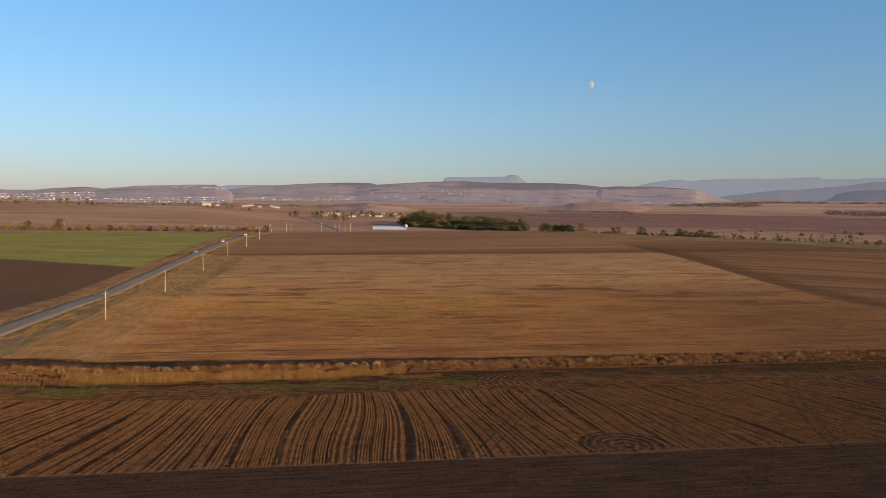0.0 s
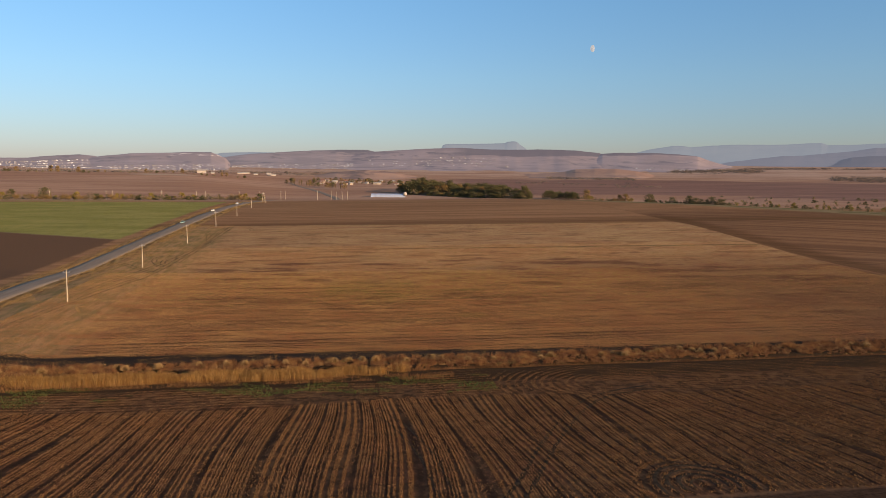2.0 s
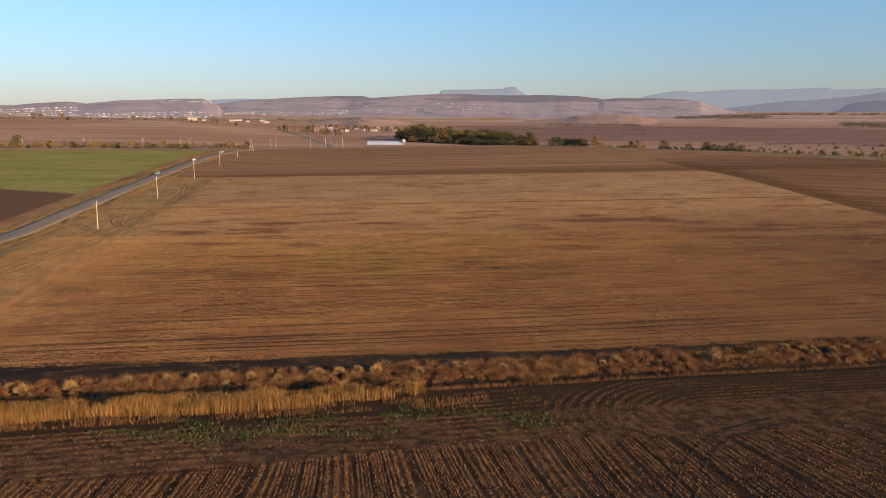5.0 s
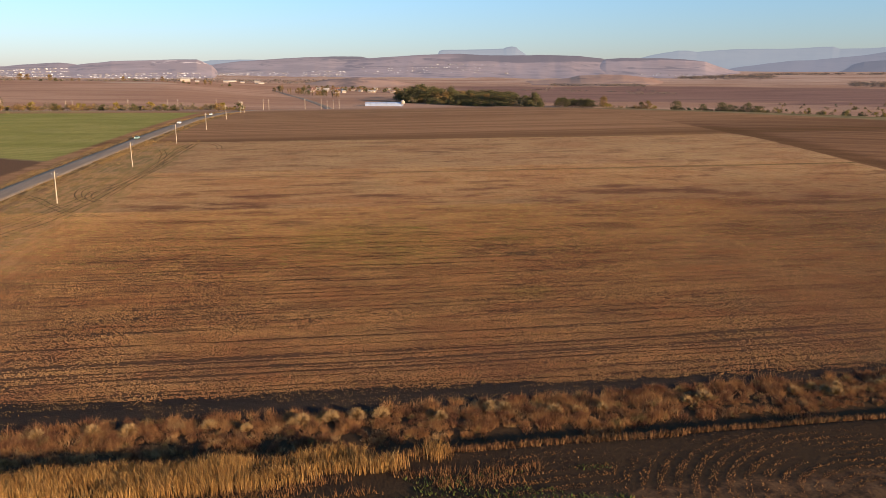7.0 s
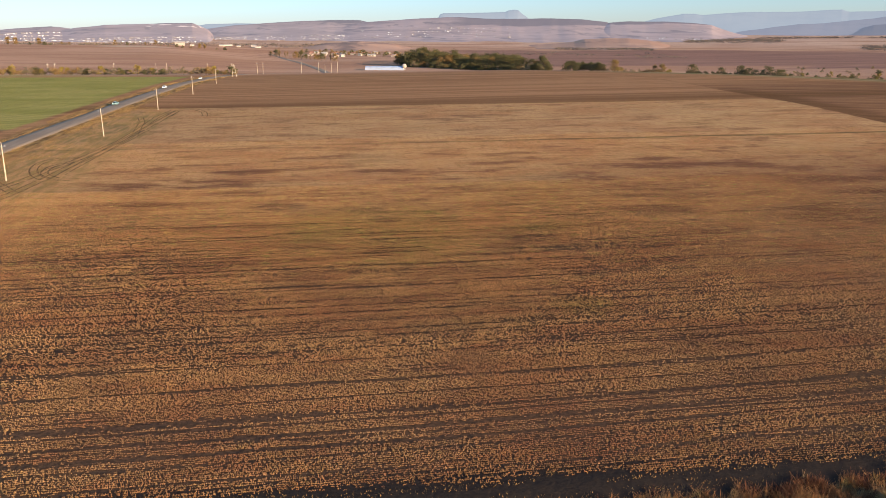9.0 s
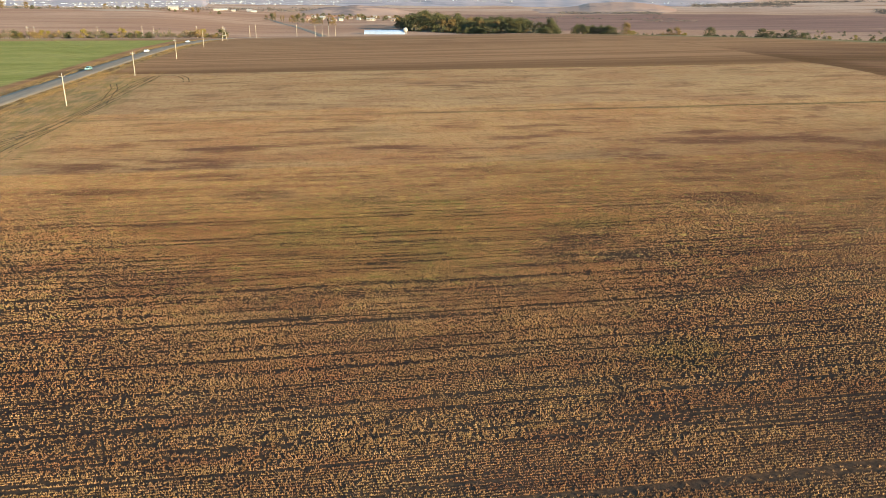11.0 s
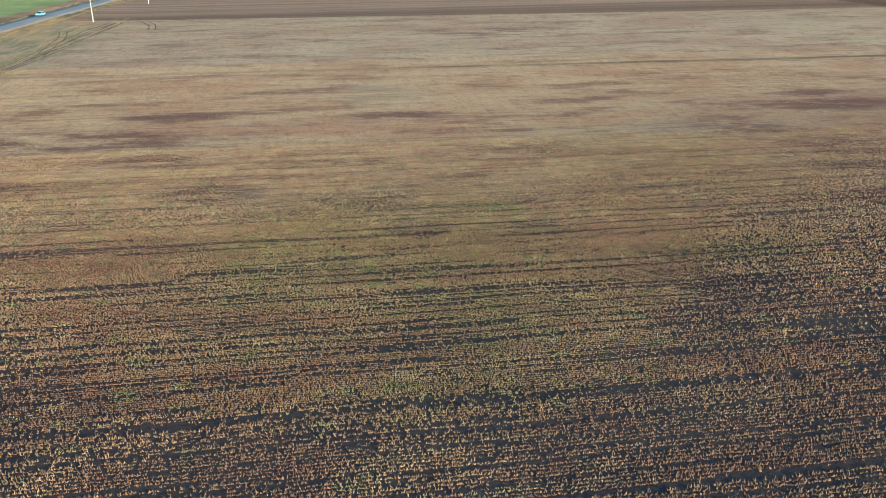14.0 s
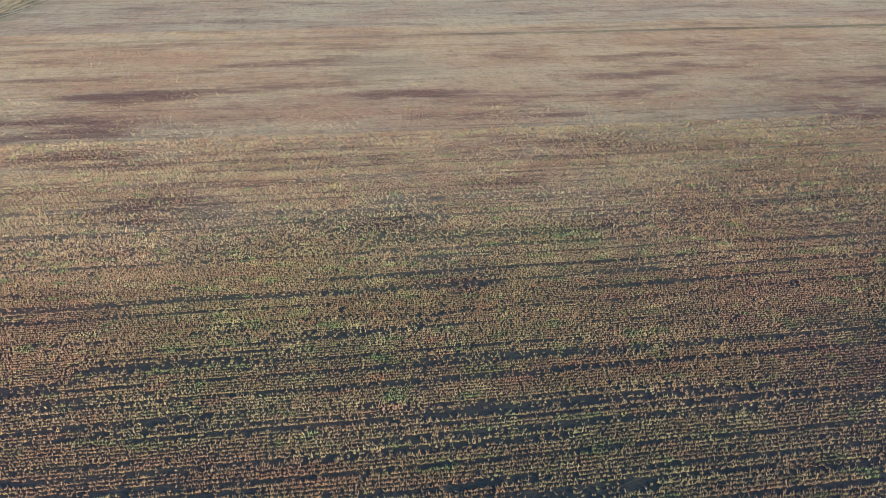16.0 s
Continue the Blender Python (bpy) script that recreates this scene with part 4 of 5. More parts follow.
water_tank(*polar(5.55, 1004)[:2])


def far_wood(name, label, az0, d0, az1, d1, n, height, width, mat, seed):
    """A belt of far woodland or scrub: clumps of leaf cards over the ground."""
    r = rng(seed)
    vs, fs, k = [], [], 0
    for i in range(n):
        t = r.random()
        az, d = az0 + (az1 - az0) * t, d0 + (d1 - d0) * t + r.normal(0, width)
        x, y, z = polar(az, d)
        h = height * r.uniform(0.5, 1.2)
        m = 26
        p = np.array([x, y, z + h * 0.4]) + r.normal(0, 1, (m, 3)) * [h * 1.1, h * 1.1, h * 0.2]
        p[:, 2] = np.maximum(p[:, 2], z + 0.6)
        d1_, d2_ = r.normal(0, 1, (m, 3)), r.normal(0, 1, (m, 3))
        s = height * 0.115
        v = np.stack([p - d1_ * s, p + d2_ * s, p + d1_ * s, p - d2_ * s], 1).reshape(-1, 3)
        vs.append(v), fs.append(np.arange(m)[:, None] * 4 + [0, 1, 2, 3] + k)
        k += len(v)
    tagged(new(name, mesh_from(name, np.concatenate(vs), np.concatenate(fs), mat)), label, "woodland", kind="stuff")


# leaf colours lightened in place of the haze over the far plain
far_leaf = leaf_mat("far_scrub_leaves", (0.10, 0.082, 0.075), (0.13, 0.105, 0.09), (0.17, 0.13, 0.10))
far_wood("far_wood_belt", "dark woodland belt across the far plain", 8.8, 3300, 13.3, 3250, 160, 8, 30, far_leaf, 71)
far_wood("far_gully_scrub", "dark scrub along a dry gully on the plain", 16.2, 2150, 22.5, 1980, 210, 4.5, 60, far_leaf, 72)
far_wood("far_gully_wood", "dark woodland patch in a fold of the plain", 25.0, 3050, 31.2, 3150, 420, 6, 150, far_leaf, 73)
# clumps added to darken the slope where a shadow patch lies
far_wood("far_slope_wood", "dark scrub clumps standing in for a shadow on the far slope", 35.4, 2300, 41, 2250, 300, 5, 90, far_leaf, 74)
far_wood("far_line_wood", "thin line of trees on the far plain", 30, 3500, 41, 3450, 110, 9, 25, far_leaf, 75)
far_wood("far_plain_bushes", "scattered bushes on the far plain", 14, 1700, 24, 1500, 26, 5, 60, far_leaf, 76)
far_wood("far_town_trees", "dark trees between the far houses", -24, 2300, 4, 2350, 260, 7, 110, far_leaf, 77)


# ---- houses ----
def house(name, x, y, turn, w, l, h, roof, label, group, windows=True):
    e = new(name)
    bm = bmesh.new()
    box(bm, -w / 2, w / 2, -l / 2, l / 2, -1.0, h)
    wall = part("wall", bm, plaster, e)
    bm = bmesh.new()
    rise, o = w * 0.28, 0.5
    p = [bm.verts.new(q) for q in ((-w / 2 - o, -l / 2 - o, h + 0.02), (w / 2 + o, -l / 2 - o, h + 0.02), (0, -l / 2 - o, h + rise), (-w / 2 - o, l / 2 + o, h + 0.02), (w / 2 + o, l / 2 + o, h + 0.02), (0, l / 2 + o, h + rise))]
    for f in ((0, 1, 2), (3, 5, 4), (0, 2, 5, 3), (2, 1, 4, 5), (0, 3, 4, 1)):
        bm.faces.new([p[i] for i in f])
    part("roof", bm, roof, e)
    if windows:
        for k in (-0.3, 0.0, 0.3):
            bm = bmesh.new()
            box(bm, -w / 2 - 0.03, -w / 2 + 0.1, l * k - 0.6, l * k + 0.6, 1.0, 2.3)
            part("window", bm, dark_glass, e)
    e.matrix_basis = pose(x, y, up(x, y), 0, 0, turn)
    tagged(e, label, "house", group)


r = rng(55)
for i in range(34):
    az, d = r.uniform(-1.0, 6.5), r.uniform(1480, 1720)
    x, y, _ = polar(az, d)
    house("village_house", x, y, r.uniform(60, 120), r.uniform(4.5, 6), r.uniform(6, 9.5), r.uniform(2.4, 3.0), (tile_red, slate)[int(r.integers(2))], "small whitewashed village house with a gabled roof", "village houses")
for i in range(9):
    az, d = r.uniform(-13.5, -3.5), r.uniform(2050, 2250)
    x, y, _ = polar(az, d)
    house("farm_building", x, y, r.uniform(80, 100), r.uniform(6, 8), r.uniform(8, 15), r.uniform(2.6, 3.4), slate, "long pale farm building at the foot of the hills", "farm buildings", False)
x, y, _ = polar(-9.1, 2160)
house("warehouse", x, y, 88, 12, 22, 8, slate, "large white warehouse standing out on the plain", "", False)


def town(name, label, n, az0, az1, lo, hi, surface, seed):
    """Far houses of a town on a hillside, each a box with a gabled roof."""
    r = rng(seed)
    vs, fs = [], []
    for i in range(n):
        az, s = r.uniform(az0, az1), lo + (hi - lo) * (int(r.integers(4)) + 0.3 * r.random()) / 4
        az += 0.5 * math.sin(7 * az)
        x, y, z = surface(az, s)
        w, l, h = r.uniform(1.6, 2.4), r.uniform(2.8, 7.5) * r.uniform(0.6, 1.2), r.uniform(1.2, 2.0)
        c, sn = math.cos(az * 0.017), -math.sin(az * 0.017)
        q = [(-l / 2, -w / 2, -2), (l / 2, -w / 2, -2), (l / 2, w / 2, -2), (-l / 2, w / 2, -2), (-l / 2, -w / 2, h), (l / 2, -w / 2, h), (l / 2, w / 2, h), (-l / 2, w / 2, h), (-l / 2, 0, h + 0.7), (l / 2, 0, h + 0.7)]
        k = len(vs)
        vs += [(x + c * a - sn * b, y + sn * a + c * b, z + e) for a, b, e in q]
        fs += [tuple(k + j for j in f) for f in ((0, 1, 5, 4), (1, 2, 6, 5), (2, 3, 7, 6), (3, 0, 4, 7), (4, 5, 9, 8), (6, 7, 8, 9), (5, 6, 9), (7, 4, 8))]
    tagged(new(name, mesh_from(name, vs, fs, town_mat)), label, "town", kind="stuff")


def town_colours():
    g = Graph("town_walls", 0.8, 0.2)
    k = g.island()
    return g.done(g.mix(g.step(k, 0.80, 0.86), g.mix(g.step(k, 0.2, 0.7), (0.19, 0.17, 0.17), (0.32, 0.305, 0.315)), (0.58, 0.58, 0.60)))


town_mat = town_colours()
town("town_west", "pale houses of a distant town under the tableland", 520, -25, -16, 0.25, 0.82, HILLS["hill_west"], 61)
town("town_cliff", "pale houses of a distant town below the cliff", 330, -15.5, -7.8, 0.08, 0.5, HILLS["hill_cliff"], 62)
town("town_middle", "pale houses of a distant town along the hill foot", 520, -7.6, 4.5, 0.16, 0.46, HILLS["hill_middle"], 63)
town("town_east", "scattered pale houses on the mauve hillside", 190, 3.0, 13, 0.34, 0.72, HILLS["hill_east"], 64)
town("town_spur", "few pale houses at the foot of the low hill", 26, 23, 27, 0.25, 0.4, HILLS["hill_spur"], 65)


# ---- weeds, reeds and stubble ----
def scatter(r, n, x0, x1, y0, y1):
    return r.uniform(x0, x1, n), r.uniform(y0, y1, n)


def feet(x, y):
    return x, y, land(x, y) - 0.02


def field_stubble():
    """Rows of stubble and regrowth along x; broader tufts where the field is only seen from far."""
    r = rng(5)
    pieces = []
    # y range, x range, row and plant spacing, height, width, blades; the closely seen middle is fine
    zones = ((232, 282, -34, 60, 0.24, 0.105, 0.15, 0.036, 6, 3), (204, 304, -60, 96, 0.28, 0.15, 0.17, 0.06, 4, 1), (178.5, 214, -60, 90, 0.30, 0.2, 0.16, 0.085, 5, 2), (178.5, 304, -76, 140, 0.36, 0.22, 0.165, 0.135, 3, 0),
             (178.5, 304, 110, 204, 0.55, 0.45, 0.13, 0.18, 4, 0), (304, 372, -78, 140, 0.44, 0.34, 0.12, 0.16, 2, 0), (304, 372, 110, 204, 0.65, 0.55, 0.10, 0.17, 4, 0), (372, 460, -78, 204, 0.9, 0.7, 0.08, 0.16, 3, 0))
    for y0, y1, x0, x1, row, gap, high, wide, per, fine in zones:
        X, Y = np.meshgrid(np.arange(x0, x1, gap), np.arange(y0, y1, row))
        rowid = np.round(Y.ravel() / row)
        X, Y = X.ravel() + r.uniform(-0.5, 0.5, X.size) * gap, Y.ravel() + r.normal(0, 0.12, X.size) * row
        jit = 16 * (r.random(X.size) - 0.5)
        middle = np.minimum.reduce([X + 8 + 0.42 * (Y - 212), 34 + 0.5 * (Y - 212) - X, (Y - 209) * 2.5, (303 - Y) * 1.2]) + jit > 0
        front = (np.minimum.reduce([X + 32 - 0.2 * (Y - 183), 62 - X + 0.2 * (Y - 183), (212 - Y) * 2.5]) + jit > 0) & ~middle
        close = np.minimum.reduce([X + 12 + 0.5 * (Y - 245), 36 + 0.55 * (Y - 245) - X, (Y - 239) * 2, (276 - Y) * 2]) + 0.8 * jit > 0
        fade = np.clip((140 - X) / 30, 0, 1)
        share = fade if x1 == 140 else (1 - fade if x0 == 110 else 1.0)
        inside = (r.random(X.size) < share) & (~middle & ~front, middle & ~close, front, middle & close)[fine]
        X, Y, rowid = X[inside], Y[inside], rowid[inside]
        # the drill left thin lines, wheel lanes and bare stretches
        thin = fnoise(X / 26 + rowid * 3.7, rowid * 0.53, 3, 2)
        bare = fnoise(X / 15, (Y - 0.006 * X) / 0.5, 8, 3)
        less = 0.0 if fine in (1, 3) else 0.06
        tuft = vnoise(X / 0.55, Y / 0.34, 91)
        open_ = (tuft > (0.0, 0.08, 0.0, 0.02)[fine] + 0.12 * r.random(X.size)) & (thin > 0.17 - less + 0.12 * r.random(X.size)) & (bare > 0.24 - less + 0.10 * r.random(X.size))
        keep = (open_ | (r.random(X.size) < 0.2)) & ((np.abs(Y - 362.5) > 0.6) | (r.random(X.size) < 0.3))
        # thin drill lines, dark from afar, that come and go along the rows
        b = np.floor((Y - 0.006 * X + 0.3 * np.sin(X / 19)) / 0.36)
        thinned = (vnoise(b, b * 0 + 7, 33) < np.where(Y < 232, 0.14, 0.24)) & (fnoise(X / 34 + b * 5.3, b * 2.7, 19, 2) > 0.42)
        keep &= ~thinned | (r.random(X.size) < 0.25)
        for lane, half in ((188.3, 0.3), (190.4, 0.35), (192.4, 0.25), (193.6, 0.4), (196.9, 0.2), (200.3, 0.35), (205.5, 0.3), (212.0, 0.3), (222.6, 0.35), (231.0, 0.4)):
            come = (0.7 if lane < 200 else 0.48) * half * (0.3 + 1.5 * fnoise(X / 12 + lane, X * 0 + lane, 44, 3))
            keep &= (np.abs(Y - lane - 0.006 * X + 0.3 * np.sin(X / 19)) > come) | (r.random(X.size) < 0.05)
        for px, py, a, b in THIN_PATCHES:
            keep &= (((X - px) / a) ** 2 + ((Y - py) / b) ** 2 > 0.9) | (r.random(X.size) > 0.3)
        # stubble starts past the shade band painted behind the hedge
        keep &= Y > 180.7 - 0.035 * np.clip(X, -40, 60) + 1.6 * fnoise(X / 3, Y * 0, 71, 3) + 0.6 * r.random(X.size)
        keep &= (X > road_x(Y) + 10) & ((X > -58) | (r.random(X.size) < 0.55))
        X, Y = np.repeat(X[keep], per), np.repeat(Y[keep], per)
        X, Y = X + r.uniform(-0.6, 0.6, X.size) * gap, Y + r.normal(0, row * 0.08, X.size)
        h = high * r.uniform(0.4, 1.3, X.size) * (0.5 + 0.6 * fnoise(X / 9, Y / 4, 21, 2) + 0.35 * vnoise(X / 0.55, Y / 0.34, 91))
        pieces.append(blades(r, *feet(X, Y), h, wide * r.uniform(0.6, 1.4, X.size), 0.8, spread=0.55))
    stuff("field_stubble", pieces, crop_mat, "rows of dry golden stubble with green regrowth on the field", "stubble")


def near_stubble():
    """Stubble rows fanning out from the eye, in swaths with bare wheel gaps; turning rows on the headland."""
    r = rng(6)
    U, Y = np.meshgrid(np.arange(-95, 110, 0.12), np.arange(103.2, 148.5, 0.17))
    U, Y = U.ravel() + r.uniform(-0.05, 0.05, U.size), Y.ravel() + r.uniform(-0.12, 0.12, U.size)
    X = 15 + U * (1 - 0.0031 * (Y - 105))
    w = U + 0.85 * np.sin(0.13 * U + 0.09 * Y)
    w = w + 0.75 * np.sin(0.73 * w)
    inside = np.abs(np.mod(w / 2.6, 1) - 0.5)
    lush = fnoise(X / 9, Y / 14, 2, 3)
    chance = (inside > 0.01 + 0.20 * vnoise(w / 2.6, Y / 16, 5) ** 2 + 0.05 * vnoise(X, Y / 3, 6) + 0.14 * (r.random(U.size) - 0.5)) * (0.08 + 0.9 * (np.mod(w / 0.57, 1) < 0.5)) + 0.4 * (lush - 0.5)
    ring = np.hypot(X - 44, Y - 106.5)
    keep = (r.random(U.size) < chance) & (Y < 146.5 + 1.5 * np.sin(X / 13)) & (ring > 7.5)
    X, Y = X[keep], Y[keep]
    pieces = [blades(r, *feet(X, Y), r.uniform(0.07, 0.19, X.size), r.uniform(0.12, 0.24, X.size), 0.8)]
    # the headland, worked round its turns
    X, Y = scatter(r, 150000, -85, 135, 145, 165)
    turn = np.hypot(X - np.clip(X, 52, 100), (Y - 152.5) * 1.3)
    v = np.where(X > 30, turn, Y + 0.6 * np.sin(X / 7))
    keep = ((Y < 158) | (X > 14)) & (Y > 146.5 + 1.5 * np.sin(X / 13)) & (np.mod(v / 1.5, 1) < 0.5) & (fnoise(X / 7, Y / 4, 3, 3) + 0.4 * r.random(X.size) > 0.58 + 0.03 * np.maximum(Y - 160, 0))
    X, Y = X[keep], Y[keep]
    pieces.append(blades(r, *feet(X, Y), r.uniform(0.08, 0.2, X.size), r.uniform(0.08, 0.18, X.size), 0.9))
    X, Y = scatter(r, 4200, 35, 53, 103.5, 115)
    ring = np.hypot(X - 44, (Y - 106.5) / 1.1)
    keep = (ring < 8) & (np.mod(ring / 1.4, 1) < 0.5)
    X, Y = X[keep], Y[keep]
    pieces.append(blades(r, *feet(X, Y), r.uniform(0.1, 0.25, X.size), r.uniform(0.1, 0.22, X.size), 0.9))
    stuff("near_stubble", pieces, straw_mat, "rows of cut golden stubble in dark soil", "stubble")
    X, Y = scatter(r, 52000, -60, 100, 82, 103)
    X2, Y2 = scatter(r, 9000, 14, 150, 162, 166)
    X, Y = np.concatenate([X, X2]), np.concatenate([Y, Y2 + 0.012 * X2 * (X2 > 40)])
    stuff("soil_clods", [blades(r, *feet(X, Y), r.uniform(0.02, 0.09, X.size), r.uniform(0.10, 0.28, X.size), 0.9)], clod_mat, "rough dark clods of ploughed soil", "soil")


def tracks():
    """Wheel ruts pressed into the fields."""
    def rut(name, pts, half, label, pair=1.9):
        p = np.array(pts, float)
        t = np.linspace(0, len(p) - 1, max(24, int(np.hypot(*np.diff(p, axis=0).T).sum() / 1.2)))
        x, y = np.interp(t, np.arange(len(p)), p[:, 0]), np.interp(t, np.arange(len(p)), p[:, 1])
        k = np.ones(5) / 5
        for _ in range(2):
            x[2:-2], y[2:-2] = np.convolve(x, k, "valid"), np.convolve(y, k, "valid")
        d = np.stack([np.gradient(x), np.gradient(y)], 1)
        d /= np.linalg.norm(d, axis=1)[:, None]
        for side in ((-0.5, 0.5) if pair else (0,)):
            q = rut_strip(x + d[:, 1] * side * pair, y - d[:, 0] * side * pair, half)
            tagged(new(name, mesh_from(name, *q, rut_mat if pts[0][0] < -50 else soil_mat, True)), label, "tyre track", kind="structure")

    def rut_strip(x, y, half):
        p = np.stack([x, y], 1)
        d = np.gradient(p, axis=0)
        d /= np.linalg.norm(d, axis=1)[:, None]
        nr = np.stack([d[:, 1], -d[:, 0]], 1)
        w = half * (0.75 + 0.5 * vnoise(x / 2, y / 2, 3))[:, None]
        rows = [np.stack([*(p + nr * w * s).T, land(*(p + nr * w * s).T) + dz], 1) for s, dz in ((-1, -0.02), (-0.8, 0.014), (0, 0.008), (0.8, 0.014), (1, -0.02))]
        i = (np.arange(len(p) - 1)[:, None] * 5 + np.arange(4)[None, :]).reshape(-1, 1)
        return np.stack(rows, 1).reshape(-1, 3), i + [0, 5, 6, 1]

    rut("tyre_track", [(20.8, 104.6), (24, 109.9), (30.2, 122.6), (38.2, 136), (43, 142.4), (48, 146.5), (56, 149)], 0.32, "dark pair of wheel ruts across the stubble rows")
    rut("tyre_track", [(98.5, 148), (90, 134), (82, 117), (75.8, 101)], 0.3, "dark wheel ruts curving over the stubble")
    rut("tyre_track", [(7.7, 142.7), (11.3, 133.1), (13.8, 119.2), (14.1, 106)], 0.25, "curved wheel ruts in the stubble")
    for rad in (1.6, 3.0, 4.4, 5.8):
        a = np.linspace(-0.3, 3.6, 16)
        rut("tyre_track", [(44 + rad * math.cos(v), 106.5 + rad * 1.15 * math.sin(v)) for v in a], 0.38, "circular wheel ruts where a tractor turned", pair=0)
    rut("tyre_track", [(-60, 350), (-66, 349), (-69, 344), (-67, 333), (-63, 324), (-58, 319), (-52, 320)], 0.2, "looping wheel ruts beside the power poles", pair=1.8)
    rut("tyre_track", [(-60, 345), (-64, 338), (-63, 328), (-58, 322)], 0.26, "looping wheel ruts beside the power poles", pair=1.6)
    rut("tyre_track", [(-70, 262), (-67, 300), (-64, 327), (-61, 342), (-59, 357), (-57, 377), (-57, 411), (-58, 438), (-56, 462)], 0.2, "wheel ruts along the edge of the field")
    rut("tyre_track", [(-58, 326), (-57, 354), (-56, 388), (-55, 416), (-54, 462)], 0.2, "wheel ruts along the edge of the field")
    rut("tyre_track", [(-64, 439), (-60, 424), (-59, 415), (-57, 402), (-55, 390)], 0.2, "crossing wheel ruts beside the power poles")
    rut("tyre_track", [(-72, 215), (-69, 240), (-66, 262), (-62, 290), (-59, 341), (-56, 366), (-54, 403)], 0.2, "wheel ruts along the edge of the field")
    rut("tyre_track", [(-54, 442), (-54, 462), (-47, 464), (-42, 452), (-40, 440)], 0.2, "curved wheel ruts at the corner of the field")
    rut("tyre_track", [(-81, 333), (-75, 326), (-70, 318), (-62, 306)], 0.2, "wheel ruts leading off the road into the field")
    for rad in (1.5, 3.2):
        rut("tyre_track", [(157 + rad * 1.2 * math.cos(v), 214.5 + rad * math.sin(v)) for v in np.linspace(0, 5.2, 16)], 0.3, "circular wheel ruts in the field", pair=0)


def reeds():
    r = rng(7)
    pieces = []
    for n, x0, x1, y0, y1, h in ((52000, -56, 26, 161.3, 166.9, 1.75), (7000, -80, -45, 162.5, 166.8, 1.4)):
        X, Y = scatter(r, n, x0, x1, y0, y1)
        k = fnoise(X / 5, Y / 2.5, 4, 3)
        keep = (k + 0.25 * (r.random(n) - 0.5) - 0.03 * np.maximum(X - 4, 0) - 0.012 * np.maximum(-X - 38, 0) > 0.36) & (Y > 161.3 + 0.09 * np.maximum(X, 0) + 0.7 * np.sin(X / 5))
        keep &= r.random(n) < np.clip((21 - X) / 16, 0, 1)
        X, Y, k = X[keep], Y[keep], k[keep]
        pieces.append(blades(r, *feet(X, Y), h * (0.35 + 0.95 * k) * r.uniform(0.7, 1.15, len(X)), r.uniform(0.02, 0.05, len(X)), 0.5, True, 0.05))
    stuff("reeds", pieces, reed_mat, "tall golden dry reeds along the ditch", "reeds")


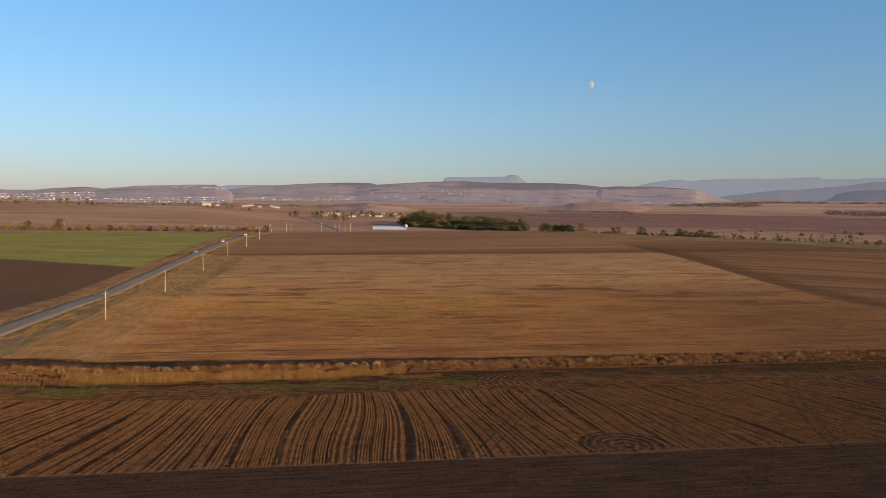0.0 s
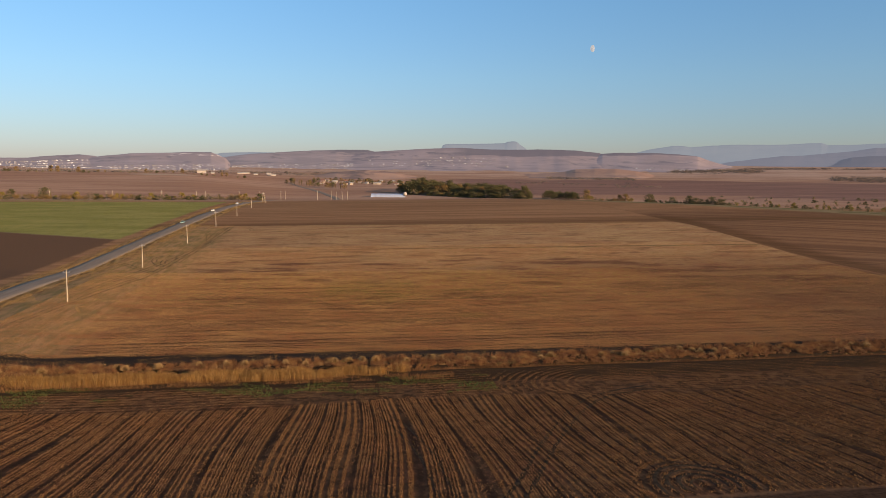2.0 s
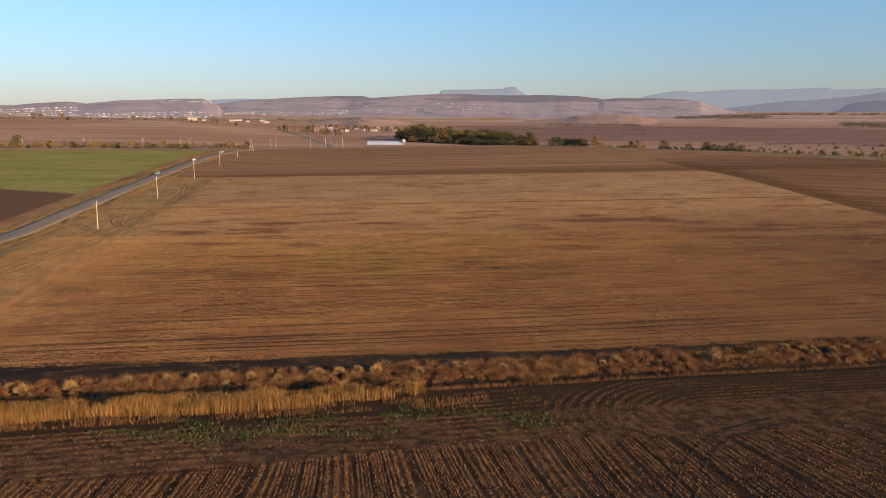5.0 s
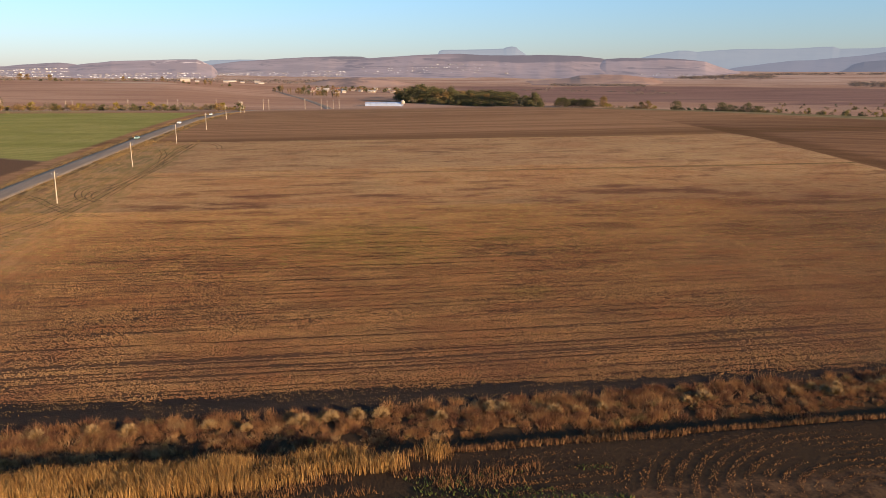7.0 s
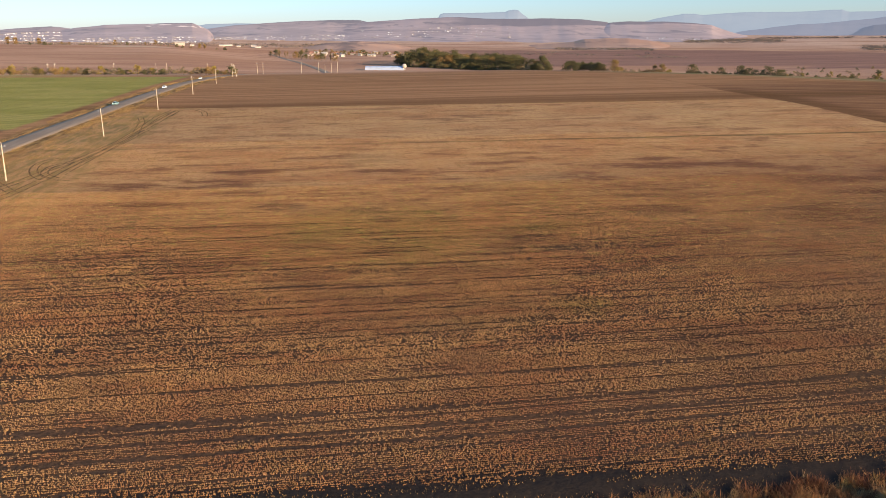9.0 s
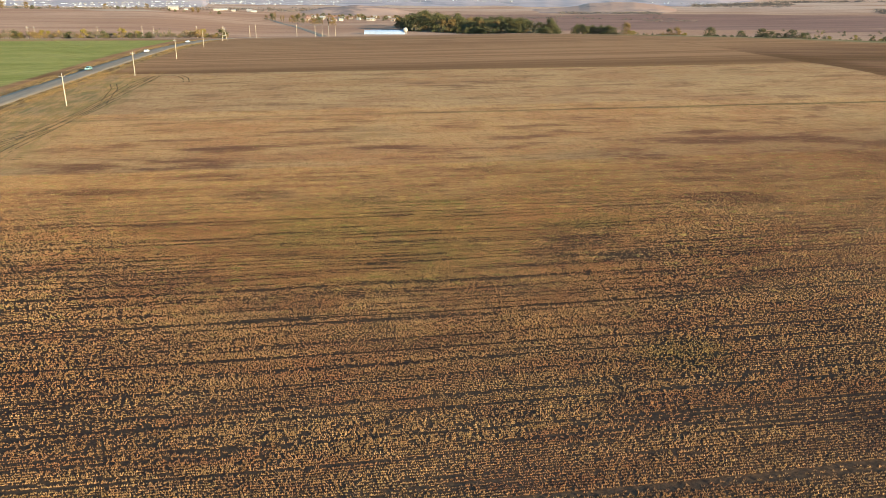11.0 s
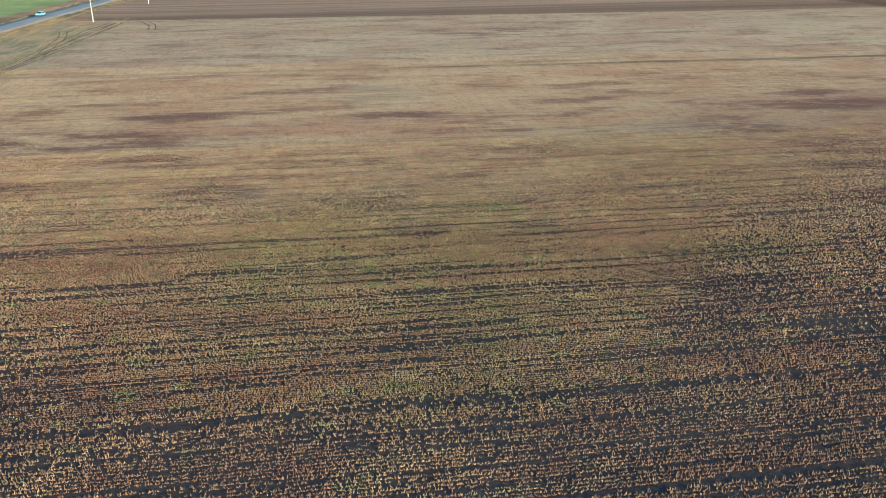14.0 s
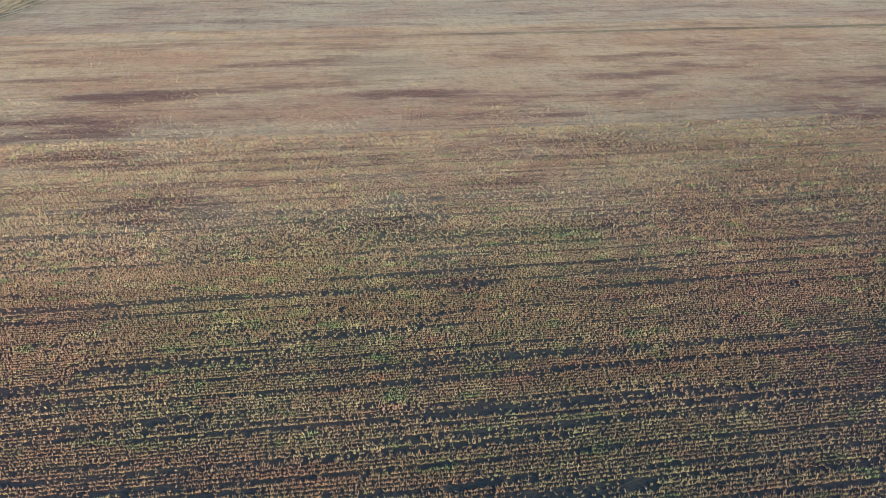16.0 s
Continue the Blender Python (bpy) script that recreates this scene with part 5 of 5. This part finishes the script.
def weeds():
    r = rng(8)
    pieces = []
    cx, cy = scatter(r, 4200, -120, 210, 170.0, 177.4)
    cy = cy + 0.012 * cx * (cx > 40)
    ex, ey = scatter(r, 700, -110, 200, 166.8, 170.2)
    ey = ey + 0.012 * ex * (ex > 40)
    thick = fnoise(ex / 8, ey / 3, 24, 2) > 0.5
    cx, cy = np.concatenate([cx, ex[thick]]), np.concatenate([cy, ey[thick]])
    clear = np.abs(cx - road_x(cy)) > 6.5
    cx, cy = cx[clear], cy[clear]
    size = (0.45 + 1.25 * fnoise(cx / 4, cy / 2, 14, 3)) * np.where(cy - 0.012 * cx * (cx > 40) > 173.4, 0.92, 0.75) * r.uniform(0.7, 1.2, len(cx))
    # rounded clumps of fine stems, tallest in their middle
    per = 90
    S, ang, away = np.repeat(size, per), r.uniform(0, TAU, len(cx) * per), np.sqrt(r.random(len(cx) * per))
    X, Y = np.repeat(cx, per) + np.cos(ang) * away * 0.66 * S, np.repeat(cy, per) + np.sin(ang) * away * 0.66 * S
    pieces.append(blades(r, *feet(X, Y), S * (1.0 - 0.42 * away ** 2) * r.uniform(0.3, 1.08, X.size), r.uniform(0.03, 0.065, X.size), 1.1))
    stuff("weed_hedge", pieces, weed_mat, "dense reddish-brown dry weeds along the ditch", "weeds")
    X, Y = scatter(r, 26000, -80, 120, 177, 186)
    keep = (fnoise(X / 6, Y / 0.7, 61, 3) > 0.5) & (Y - 0.012 * X * (X > 40) > 177)
    X, Y = X[keep], Y[keep]
    pieces = [blades(r, *feet(X, Y), r.uniform(0.06, 0.2, X.size), r.uniform(0.05, 0.12, X.size), 0.8)]
    stuff("shaded_tufts", pieces, dry_grass_mat, "sparse low tufts on the shade-darkened soil behind the hedge", "grass")
    X, Y = scatter(r, 22000, 12, 210, 165.6, 168.0)
    Y = Y + 0.012 * X * (X > 40)
    pieces = [blades(r, *feet(X, Y), r.uniform(0.3, 0.8, X.size), r.uniform(0.05, 0.12, X.size), 0.5)]
    X, Y = scatter(r, 9000, -120, -40, 160, 170)
    clear = np.abs(X - road_x(Y)) > 5.0
    X, Y = X[clear], Y[clear]
    pieces.append(blades(r, *feet(X, Y), r.uniform(0.3, 1.0, X.size), r.uniform(0.05, 0.14, X.size), 0.5))
    X, Y = scatter(r, 9000, -70, 24, 159.2, 162.6)
    keep = fnoise(X / 4, Y / 2, 51, 3) > 0.46
    X, Y = X[keep], Y[keep]
    pieces.append(blades(r, *feet(X, Y), r.uniform(0.25, 0.9, X.size), r.uniform(0.03, 0.09, X.size), 0.7))
    stuff("orange_grass", pieces, straw_mat, "band of orange dry grass before the ditch", "grass")
    X, Y = scatter(r, 16000, -75, 30, 150, 161.5)
    k = fnoise(X / 7, Y / 2.5, 31, 3)
    keep = k > 0.5
    X, Y = X[keep], Y[keep]
    stuff("green_weeds", [blades(r, *feet(X, Y), r.uniform(0.1, 0.4, X.size), r.uniform(0.1, 0.25, X.size), 0.9)], green_weed_mat, "low green weeds at the edge of the stubble", "weeds")


def road_grass():
    r = rng(9)
    n = 46000
    Y = 190 + 520 * r.uniform(0, 1, n) ** 1.3
    side = np.where(r.random(n) < 0.5, -1, 1)
    X = road_x(Y) + side * (3.6 + 6.5 * r.uniform(0, 1, n) ** 1.4)
    keep = fnoise(X / 3, Y / 14, 17, 3) > 0.46
    X, Y = X[keep], Y[keep]
    # thinner growth between the verge and the poles
    Y2 = 185 + 290 * r.random(30000)
    X2 = road_x(Y2) + 7 + 24 * r.random(30000) ** 1.5
    keep = fnoise(X2 / 2.5, Y2 / 10, 27, 3) > 0.48
    X, Y = np.concatenate([X, X2[keep]]), np.concatenate([Y, Y2[keep]])
    stuff("verge_grass", [blades(r, *feet(X, Y), r.uniform(0.12, 0.45, X.size), r.uniform(0.05, 0.14, X.size), 0.8)], dry_grass_mat, "dry golden grass on the road verges", "grass")


def winter_crop():
    """Young green corn in drilled rows beside the road."""
    r = rng(12)
    X, Y = scatter(r, 190000, -330, -88, 395, 770)
    row = np.mod((0.47 * X + 0.88 * Y) / 4.2 + 0.3 * fnoise(X / 30, Y / 30, 4, 2), 1)
    keep = (X < -120.5 + 0.045 * Y) & (Y + 0.53 * X > 356) & (Y < 700 - 0.62 * (X + 110)) & (r.random(X.size) < np.where(row < 0.62, 1.0, 0.18)) & (fnoise(X / 25, Y / 9, 6, 3) > 0.3)
    X, Y = X[keep], Y[keep]
    stuff("winter_crop", [blades(r, *feet(X, Y), r.uniform(0.05, 0.12, X.size), r.uniform(0.2, 0.42, X.size), 0.6)], young_mat, "young green winter corn in drilled rows", "crop")


field_stubble()
near_stubble()
winter_crop()
tracks()
reeds()
weeds()
road_grass()


# ---- round pale weed bushes along the ditch ----
def round_bush(seed, name, mat):
    r = rng(seed)
    n = 420
    a, u = r.uniform(0, TAU, n), r.uniform(0, 1, n)
    el = np.arcsin(u)
    d = np.stack([np.cos(a) * np.cos(el), np.sin(a) * np.cos(el), np.sin(el)], 1)
    root = d * r.uniform(0.25, 0.7, (n, 1)) * [0.8, 0.8, 0.8]
    tip = d * r.uniform(0.8, 1.1, (n, 1)) + r.normal(0, 0.1, (n, 3))
    side = np.cross(d, r.normal(0, 1, (n, 3)))
    side /= np.linalg.norm(side, axis=1)[:, None]
    v = np.stack([root - side * 0.06, root + side * 0.06, tip], 1).reshape(-1, 3)
    v[:, 2] = np.maximum(v[:, 2], 0.0)
    return mesh_from(name, v, np.arange(3 * n).reshape(-1, 3), mat)


bush_meshes = [round_bush(s, "dry_bush", pale_bush_mat) for s in (1, 2, 3)]
r = rng(31)
SPOTS = [(-15, 175.2), (2, 175.0), (5, 175.4), (7.6, 175.6), (10.2, 175.5), (46, 174.4), (-31, 174.6), (-37, 174.0), (22, 174.8), (31, 173.6)]
SPOTS += [(x, 172.4 + 3.6 * r.random() + 0.012 * x * (x > 40)) for x in r.uniform(-70, 150, 46)]
for i, (x, y) in enumerate(SPOTS):
    s = 0.95 if i < 8 else r.uniform(0.5, 0.95)
    ob = new("dry_bush", bush_meshes[i % 3])
    ob.matrix_basis = pose(x, y, up(x, y) + 0.25, 0, 0, r.uniform(0, 360)) @ Matrix.Diagonal((s * 1.15, s, s * 1.1, 1))
    tagged(ob, "round pale dry bush among the brown weeds", "bush", "dry bushes along the ditch")
